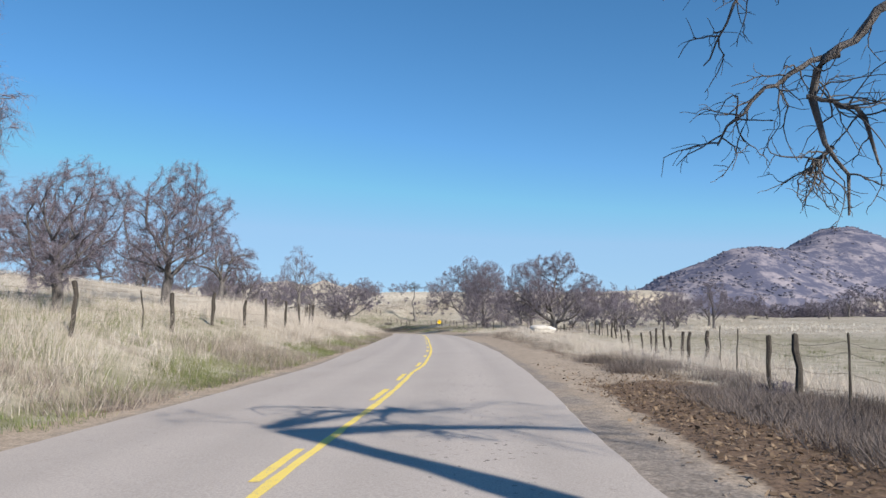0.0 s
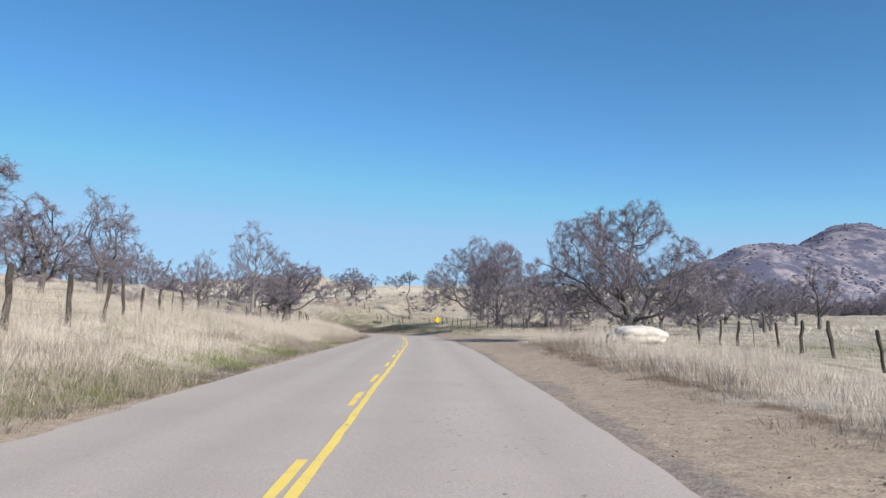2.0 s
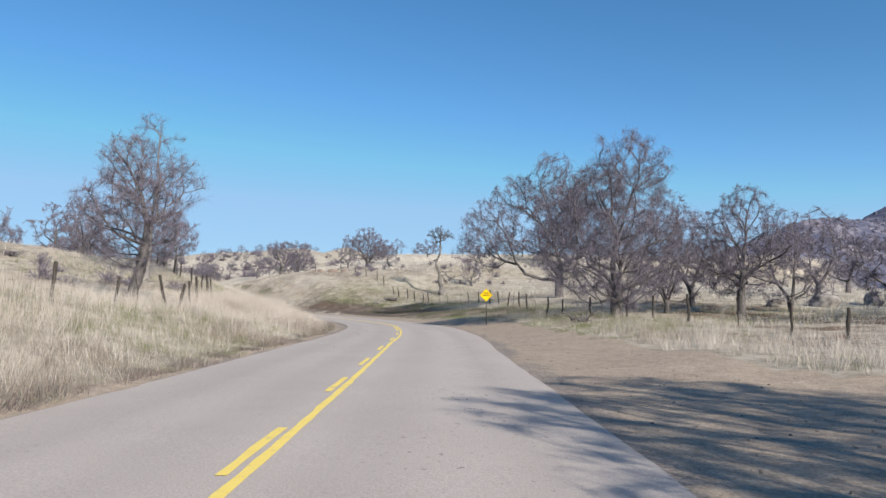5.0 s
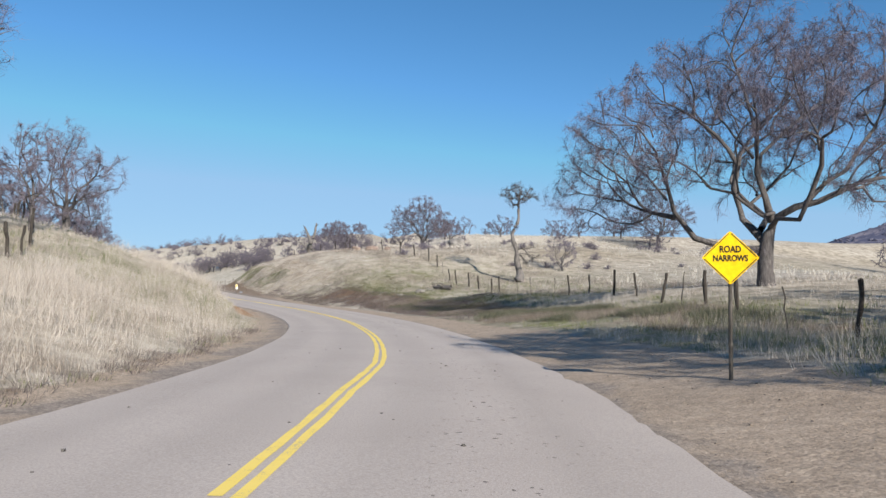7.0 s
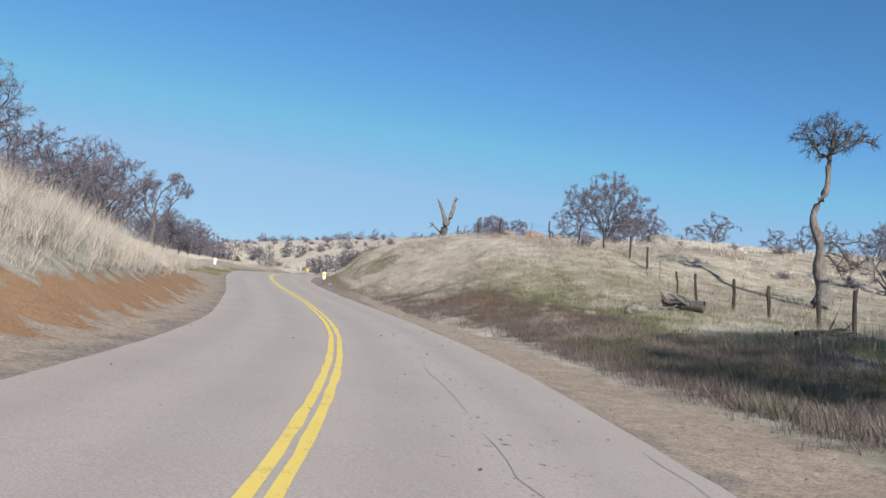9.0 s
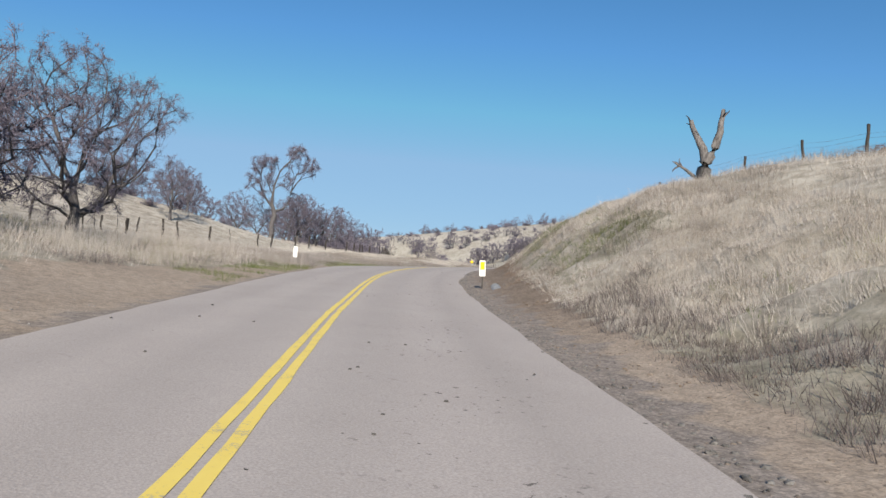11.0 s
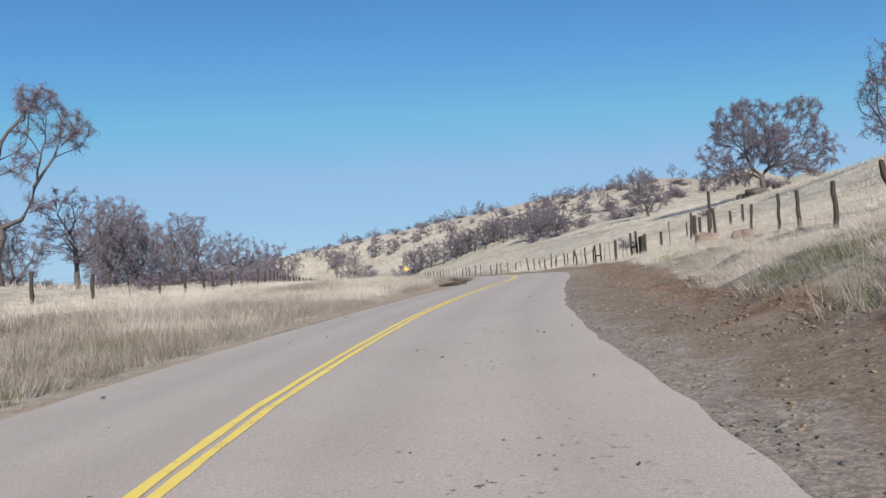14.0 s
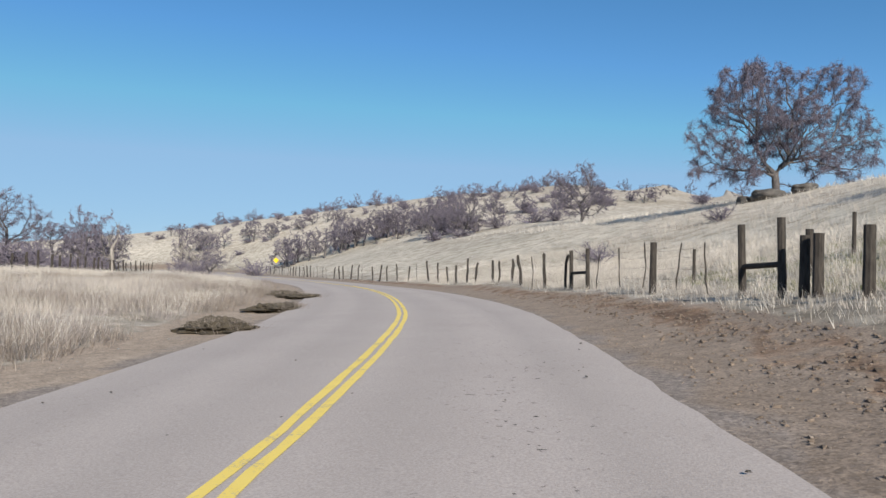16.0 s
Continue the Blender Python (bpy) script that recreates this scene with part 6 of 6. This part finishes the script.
def gate():
    """A sagging metal field gate between wooden posts."""
    x0, y0 = 13.1, 82.2
    z = float(ground_z(x0, y0)[0])
    base = thing("field_gate", "sagging brown metal field gate on wooden posts", "gate", "", pose(x0, y0, z, 0, 0, -12))
    beam((-1.6, 0, -0.2), (-1.6, 0, 1.15), 0.07, "post", base)
    beam((0, 0, -0.2), (0, 0, 1.3), 0.08, "post", base)
    beam((-1.6, 0, 0.75), (0, 0, 0.75), 0.05, "rail", base)
    for i in range(5):
        beam((0.2, 0.05, 0.2 + 0.24 * i), (2.0, 0.1, 0.05 + 0.24 * i), 0.022, "bar", base, M_WIRE)
    for u in (0.2, 0.55, 2.0):
        beam((u, 0.05, 0.15), (u + 0.12, 0.08, 1.2), 0.025, "upright", base, M_WIRE)


gate()


# ---- signs and markers ----
M_SIGN = simple("sign_yellow", (0.82, 0.50, 0.0), (0.90, 0.58, 0.005), 2.0, 0.45, 0.05, 0.001)
M_BLACK = simple("sign_black", (0.012, 0.012, 0.012), (0.025, 0.025, 0.025), 8.0, 0.5, 0.05, 0.001)
M_WHITE = simple("marker_white", (0.66, 0.66, 0.64), (0.82, 0.82, 0.80), 5.0, 0.5, 0.05, 0.001)
M_STEEL = simple("galvanised_steel", (0.22, 0.23, 0.24), (0.42, 0.43, 0.44), 8.0, 0.6, 0.2, 0.002, 0.3)
M_DARKSTEEL = simple("weathered_steel", (0.05, 0.045, 0.04), (0.12, 0.11, 0.10), 8.0, 0.7, 0.2, 0.002, 0.3)


def plate(name, w, h, depth, corner, material, parent, m, label=""):
    """A flat plate with rounded corners, standing in the x-z plane."""
    bm = bmesh.new()
    pts = []
    for cx, cz, a0 in ((w / 2 - corner, h / 2 - corner, 0), (-w / 2 + corner, h / 2 - corner, 90), (-w / 2 + corner, -h / 2 + corner, 180), (w / 2 - corner, -h / 2 + corner, 270)):
        pts += [(cx + corner * math.cos(radians(a0 + k * 22.5)), cz + corner * math.sin(radians(a0 + k * 22.5))) for k in range(5)]
    fr = [bm.verts.new((x, -depth / 2, z)) for x, z in pts]
    bk = [bm.verts.new((x, depth / 2, z)) for x, z in pts]
    bm.faces.new(fr)
    bm.faces.new(bk[::-1])
    n = len(pts)
    for i in range(n):
        bm.faces.new((fr[(i + 1) % n], fr[i], bk[i], bk[(i + 1) % n]))
    bmesh.ops.recalc_face_normals(bm, faces=bm.faces)
    me = bpy.data.meshes.new(name)
    bm.to_mesh(me)
    bm.free()
    ob = part(name, me, material, parent, label)
    ob.matrix_basis = m
    return ob


def lettering(text, size, parent, m):
    cu = bpy.data.curves.new("lettering", "FONT")
    cu.body, cu.size, cu.align_x, cu.align_y, cu.extrude, cu.offset = text, size, "CENTER", "CENTER", 0.001, size * 0.03
    tmp = bpy.data.objects.new("lettering", cu)
    scene.collection.objects.link(tmp)
    me = bpy.data.meshes.new_from_object(tmp.evaluated_get(bpy.context.evaluated_depsgraph_get()))
    bpy.data.objects.remove(tmp)
    me.materials.clear()
    ob = part("lettering", me, M_BLACK, parent, "black lettering " + text)
    ob.matrix_basis = m @ pose(0, 0, 0, 90) @ Matrix.Diagonal((0.84, 1.08, 1, 1))


def warning_sign(x, y, turn, side, foot, words, label):
    z = float(ground_z(x, y)[0])
    base = thing("warning_sign", label, "road sign", "", pose(x, y, z, 0, 0, turn))
    half = side * math.sqrt(2) / 2
    beam((0, 0.05, -0.3), (0, 0.05, foot + half * 1.6), 0.028, "post", base, M_DARKSTEEL)
    c = foot + half
    board = plate("panel", side, side, 0.006, 0.03, M_SIGN, base, pose(0, 0, c, 0, 45), "yellow diamond panel")
    edge = side - 0.035
    for k in range(4):
        q = pose(0, 0, 0, 0, 90 * k)
        rim = plate("border", edge - 0.04, 0.012, 0.003, 0.005, M_BLACK, board, q @ pose(0, -0.006, edge / 2))
    for text, up, size in words:
        lettering(text, size, board, pose(0, 0, 0, 0, -45) @ pose(0, -0.007, up))
    return base


warning_sign(-1.6, 117.1, -8, 0.53, 1.30, (("ROAD", 0.114, 0.118), ("NARROWS", -0.01, 0.108)), "yellow diamond warning sign reading ROAD NARROWS")
warning_sign(-141.5, 336.2, 35, 0.75, 1.6, (), "yellow diamond warning sign beside a far bend")

# object marker and culvert at the right edge, white marker at the left
mx, my = -40.75, 183.25
mz = float(ground_z(mx, my)[0])
marker = thing("object_marker", "white marker post with a yellow reflector panel", "road marker", "", pose(mx, my, mz, 0, -3, 30))
beam((0, 0.02, -0.2), (0, 0.02, 0.55), 0.022, "post", marker, M_DARKSTEEL)
panel = plate("panel", 0.21, 0.55, 0.006, 0.03, M_WHITE, marker, pose(0, -0.01, 0.72))
plate("reflector", 0.15, 0.27, 0.006, 0.004, M_SIGN, panel, pose(0, -0.005, 0.09), "yellow reflector panel")
lx, ly = -54.2, 187.0
lz = float(ground_z(lx, ly)[0])
marker = thing("road_marker", "narrow white marker post at the road's edge", "road marker", "", pose(lx, ly, lz, 0, 1, 42))
beam((0, 0.03, -0.2), (0, 0.03, 0.8), 0.02, "post", marker, M_STEEL)
for k in (-0.055, 0.055):
    plate("panel", 0.085, 0.56, 0.006, 0.015, M_WHITE, marker, pose(k, -0.005, 0.56))


def culvert(x, y, turn):
    """The end of a corrugated steel pipe."""
    z = float(ground_z(x, y)[0])
    base = thing("culvert_pipe", "corrugated galvanised culvert pipe end in the ditch", "pipe", "", pose(x, y, z - 0.03, 0, 8, turn))
    n, sides = 49, 24
    u = np.linspace(0, 1.3, n)
    rad = 0.17 + 0.012 * np.sin(u * 2 * np.pi / 0.07)
    a = np.arange(sides) * 2 * np.pi / sides
    shell = []
    for r in (rad, rad[::-1] - 0.006):
        xs = u if r is rad else u[::-1]
        shell.append(np.stack([np.repeat(xs[:, None], sides, 1), r[:, None] * np.cos(a), r[:, None] * np.sin(a)], -1))
    v = np.concatenate(shell).reshape(-1, 3)
    i = np.arange(2 * n * sides).reshape(2 * n, sides)
    j = np.roll(i, -1, 1)
    me = mesh_from("pipe", v, np.stack([i[:-1], j[:-1], j[1:], i[1:]], -1).reshape(-1, 4))
    shade_smooth(me)
    part("pipe", me, M_STEEL, base)


culvert(-40.5, 183.7, -52)


# ---- rocks, logs, earth heaps ----
def rock(x, y, size, squash, seed, material, label, name="boulder", group="boulders", sink=0.25, turn=0.0, rough=0.22, category="rock"):
    bm = bmesh.new()
    bmesh.ops.create_icosphere(bm, subdivisions=4, radius=1.0)
    off = Vector((seed * 3.7, seed * 1.9, seed * 0.7))
    for v in bm.verts:
        p = v.co.copy()
        k = 1 + rough * 1.6 * noise.noise(p * 0.9 + off) + rough * 0.7 * noise.noise(p * 2.3 + off) + rough * 0.25 * noise.noise(p * 6.0 + off)
        facet = max(abs(p.x) * 1.05, abs(p.y), abs(p.z) * 1.1, 0.72)
        v.co = p * k * (0.55 + 0.45 / facet * 0.8)
        v.co.x *= size[0]
        v.co.y *= size[1]
        v.co.z *= squash
    me = bpy.data.meshes.new(name)
    bm.to_mesh(me)
    bm.free()
    shade_smooth(me)
    me.materials.append(material)
    ob = new(name, me)
    ob.matrix_basis = pose(x, y, float(ground_z(x, y)[0]) + squash * (1 - 2 * sink) * 0.8, 0, 0, turn)
    return tagged(ob, label, category, group)


M_WHITEROCK = simple("bleached_rock", (0.36, 0.34, 0.315), (0.68, 0.65, 0.615), 1.2, 0.9, 0.7, 0.05)
M_REDROCK = simple("rusty_granite", (0.16, 0.12, 0.10), (0.36, 0.28, 0.235), 1.6, 0.95, 0.9, 0.06)
rock(9.4, 80.5, (1.05, 0.9), 0.66, 1, M_DARKROCK, "large dark lichen-stained boulder in dry grass", turn=10, sink=0.2)
rock(7.75, 59.4, (1.1, 0.8), 0.4, 2, M_WHITEROCK, "flat sunlit white rock slab in tall grass", turn=5, sink=0.0)
rock(6.6, 59.0, (0.32, 0.3), 0.26, 3, M_ROCK, "small grey rock beside the white slab")
for k, (x, y, a, h) in enumerate(((-27.2, 190.6, 0.8, 0.42), (-29.4, 191.6, 0.6, 0.36), (-25.4, 191.2, 0.45, 0.28), (-30.8, 192.4, 0.4, 0.25))):
    rock(x, y, (a, a * 0.8), h, 10 + k, M_REDROCK, "reddish granite outcrop on the grassy rise", group="outcrop boulders", turn=40 * k)
rock(-19.2, 206.0, (1.3, 1.0), 0.9, 20, M_ROCK, "grey granite boulder on the rise")
rock(-18.6, 164.4, (0.5, 0.38), 0.24, 21, M_ROCK, "pale granite boulder at the foot of the bank", turn=20)
rock(-15.4, 163.0, (0.42, 0.34), 0.26, 22, M_ROCK, "grey granite boulder at the foot of the bank", turn=70)
rock(-16.8, 162.0, (0.28, 0.24), 0.15, 23, M_ROCK, "small grey boulder in green grass")
rock(-57.3, 227.0, (0.55, 0.45), 0.36, 24, M_REDROCK, "reddish boulder below the fence", turn=15)
rock(-55.6, 224.0, (0.4, 0.35), 0.28, 25, M_REDROCK, "small reddish boulder below the fence", turn=65)
for k, (x, y, a, h) in enumerate(((-60.8, 279.2, 1.4, 0.55), (-58.6, 279.8, 1.0, 0.45), (-62.4, 280.0, 0.8, 0.4))):
    rock(x, y, (a, a * 0.8), h, 30 + k, M_DARKROCK, "dark rock at the foot of the hillside oak", group="outcrop boulders", turn=50 * k)
for k, (x, y, a, h) in enumerate(((-24, 88, 1.2, 0.8), (-27, 92, 1.6, 1.0), (-21.5, 90, 0.9, 0.5), (-30, 97, 1.4, 0.9), (-47, 158, 1.2, 0.9), (-49.5, 160, 0.9, 0.7), (22, 128, 1.2, 0.7), (27, 131, 0.9, 0.8), (18, 126, 0.8, 0.4))):
    rock(x, y, (a, a * 0.8), h, 40 + k, M_ROCK, "grey granite boulder among dry grass", turn=33 * k)
# mounds of dark earth and cut weeds on the verge
for k, (s, d, a, h) in enumerate(((253.3, -3.5, 0.75, 0.16), (254.6, -3.9, 0.6, 0.14), (259.3, -3.5, 0.75, 0.15), (260.6, -3.3, 0.6, 0.13), (266.8, -3.4, 1.0, 0.17), (268.4, -3.9, 0.8, 0.15))):
    (x,), (y,) = at_road([s], [d])
    bm = bmesh.new()
    bmesh.ops.create_icosphere(bm, subdivisions=5, radius=1.0)
    o = Vector((k * 5.1, 3.0, 1.0))
    for v in bm.verts:
        q = v.co.copy()
        n = 1 + 0.45 * noise.noise(q * 1.6 + o) + 0.28 * noise.noise(q * 4.0 + o) + 0.16 * noise.noise(q * 9.0 + o)
        v.co = Vector((q.x * a * n, q.y * a * 0.7 * n, q.z * h * n * (1 + 0.5 * noise.noise(q * 5 + o))))
    me = bpy.data.meshes.new("dirt_mound")
    bm.to_mesh(me)
    bm.free()
    me.materials.append(M_CLOD)
    ob = new("dirt_mound", me)
    ob.matrix_basis = pose(x, y, float(ground_z(x, y)[0]) + 0.02, 0, 0, 30 + 25 * k)
    tagged(ob, "low mound of dark earth and cut weeds", "dirt mound", "dirt mounds")
    wx, wy = x + rng.normal(0, a * 0.45, 90), y + rng.normal(0, a * 0.35, 90)
    blades("cut_weeds", wx, wy, 8, np.full(90, h * 1.9), 0.01, 1.6, M_WEED, "cut dead weeds on a dirt mound", 0.15, False, "weeds")


def log(a, b, r, label, seed):
    """A fallen limb with broken side branches."""
    g = np.random.default_rng(seed)
    za, zb = float(ground_z(*a)[0]), float(ground_z(*b)[0])
    f = np.linspace(0, 1, 9)[:, None]
    p = np.array([*a, za + r]) * (1 - f) + np.array([*b, zb + r]) * f + g.standard_normal((9, 3)) * np.array([0.05, 0.05, 0.03])
    rad = r * (1 - 0.5 * f[:, 0])
    base = thing("fallen_branch", label, "branch", "fallen branches")
    me = mesh_from("limb", *tubes(p[None], rad[None], 8))
    shade_smooth(me)
    part("limb", me, M_BARK, base)
    s, d, ln, rr = sprout(g, p[None], rad[None], 7, 0.2, 1, (30, 80), 0.9, 0.5)
    d[:, 2] = np.abs(d[:, 2])
    for k in range(7):
        q, w = grow(g, s[k:k + 1], d[k:k + 1], ln[k:k + 1], rr[k:k + 1], rr[k:k + 1] * 0.3, 5, 0.3, -0.02)
        part("twig", mesh_from("twig", *tubes(q, w, 5)), M_BARK, base)


log((-13.2, 164.3), (-14.5, 164.7), 0.22, "dark uprooted stump with broken roots", 1)
log((11.4, 80.4), (10.6, 82.4), 0.08, "fallen bare branch behind the boulder", 2)
log((2.6, 111.2), (3.3, 110.6), 0.16, "short dark log in dry grass", 3)
log((-14.0, 84.5), (-11.8, 83.6), 0.16, "dark fallen limb under the fence oak", 4)
log((-10.5, 158.2), (-9.0, 159.5), 0.1, "broken bare branch in green grass", 5)

# short green growth at the foot of the banks
for s0, s1, d0, d1, n in ((4, 64, -5.6, -3.7, 5200), (60, 132, -4.4, -3.6, 500), (98, 136, 6.0, 13, 4200), (150, 178, 8, 14, 1800), (188, 216, 6.0, 8.4, 3000), (186, 216, -5.6, -3.5, 2600), (234, 240, 6.2, 9, 900), (247, 258, 7.4, 13, 2200), (205, 229, -8.0, -4.2, 5200)):
    x, y, s, d, f = scatter(n, s0, s1, d0, d1)
    k = mottle(x, y, 1.7, 71) > 0.42
    blades("green_grass", x[k], y[k], 9, 0.07 + 0.14 * patch(x, y, 1.3)[k], 0.011, 1.1, M_GREEN, "short green growth at the foot of the bank", 0.2, False)

# crumbs of dark stone dropped on the asphalt
x, y, s, d, f = scatter(420, 96, 250, -2.9, 2.9)
size = 0.01 + 0.022 * rng.uniform(0, 1, len(x)) ** 2
stones("crumbs", x, y, size, M_DARKROCK, "dark crumbs of stone scattered on the road", "gravel", along(x, y)[2] + size * 0.3 + 0.022)

# bushes that dot the far mountain, distance haze painted in as a blue tint
n = 26000
a, r = rng.uniform(0.25, 1.45, n), rng.uniform(560, 1900, n)
x, y = r * np.sin(a), 150 + r * np.cos(a)
k = (ground_z(x, y) > 14) & (patch(x, y, 0.021, 1.0) + 0.5 * patch(x, y, 0.07, 2.0) > 0.62)
x, y = x[k][:7000], y[k][:7000]
stones("mountain_brush", x, y, rng.uniform(1.6, 4.6, len(x)), simple("hazy_scrub", (0.078, 0.08, 0.115), (0.14, 0.138, 0.18), 0.3, 1.0, 0.3, 0.2), "dark scrub and oaks dotting the far mountain, coloured blue for haze", "brush")
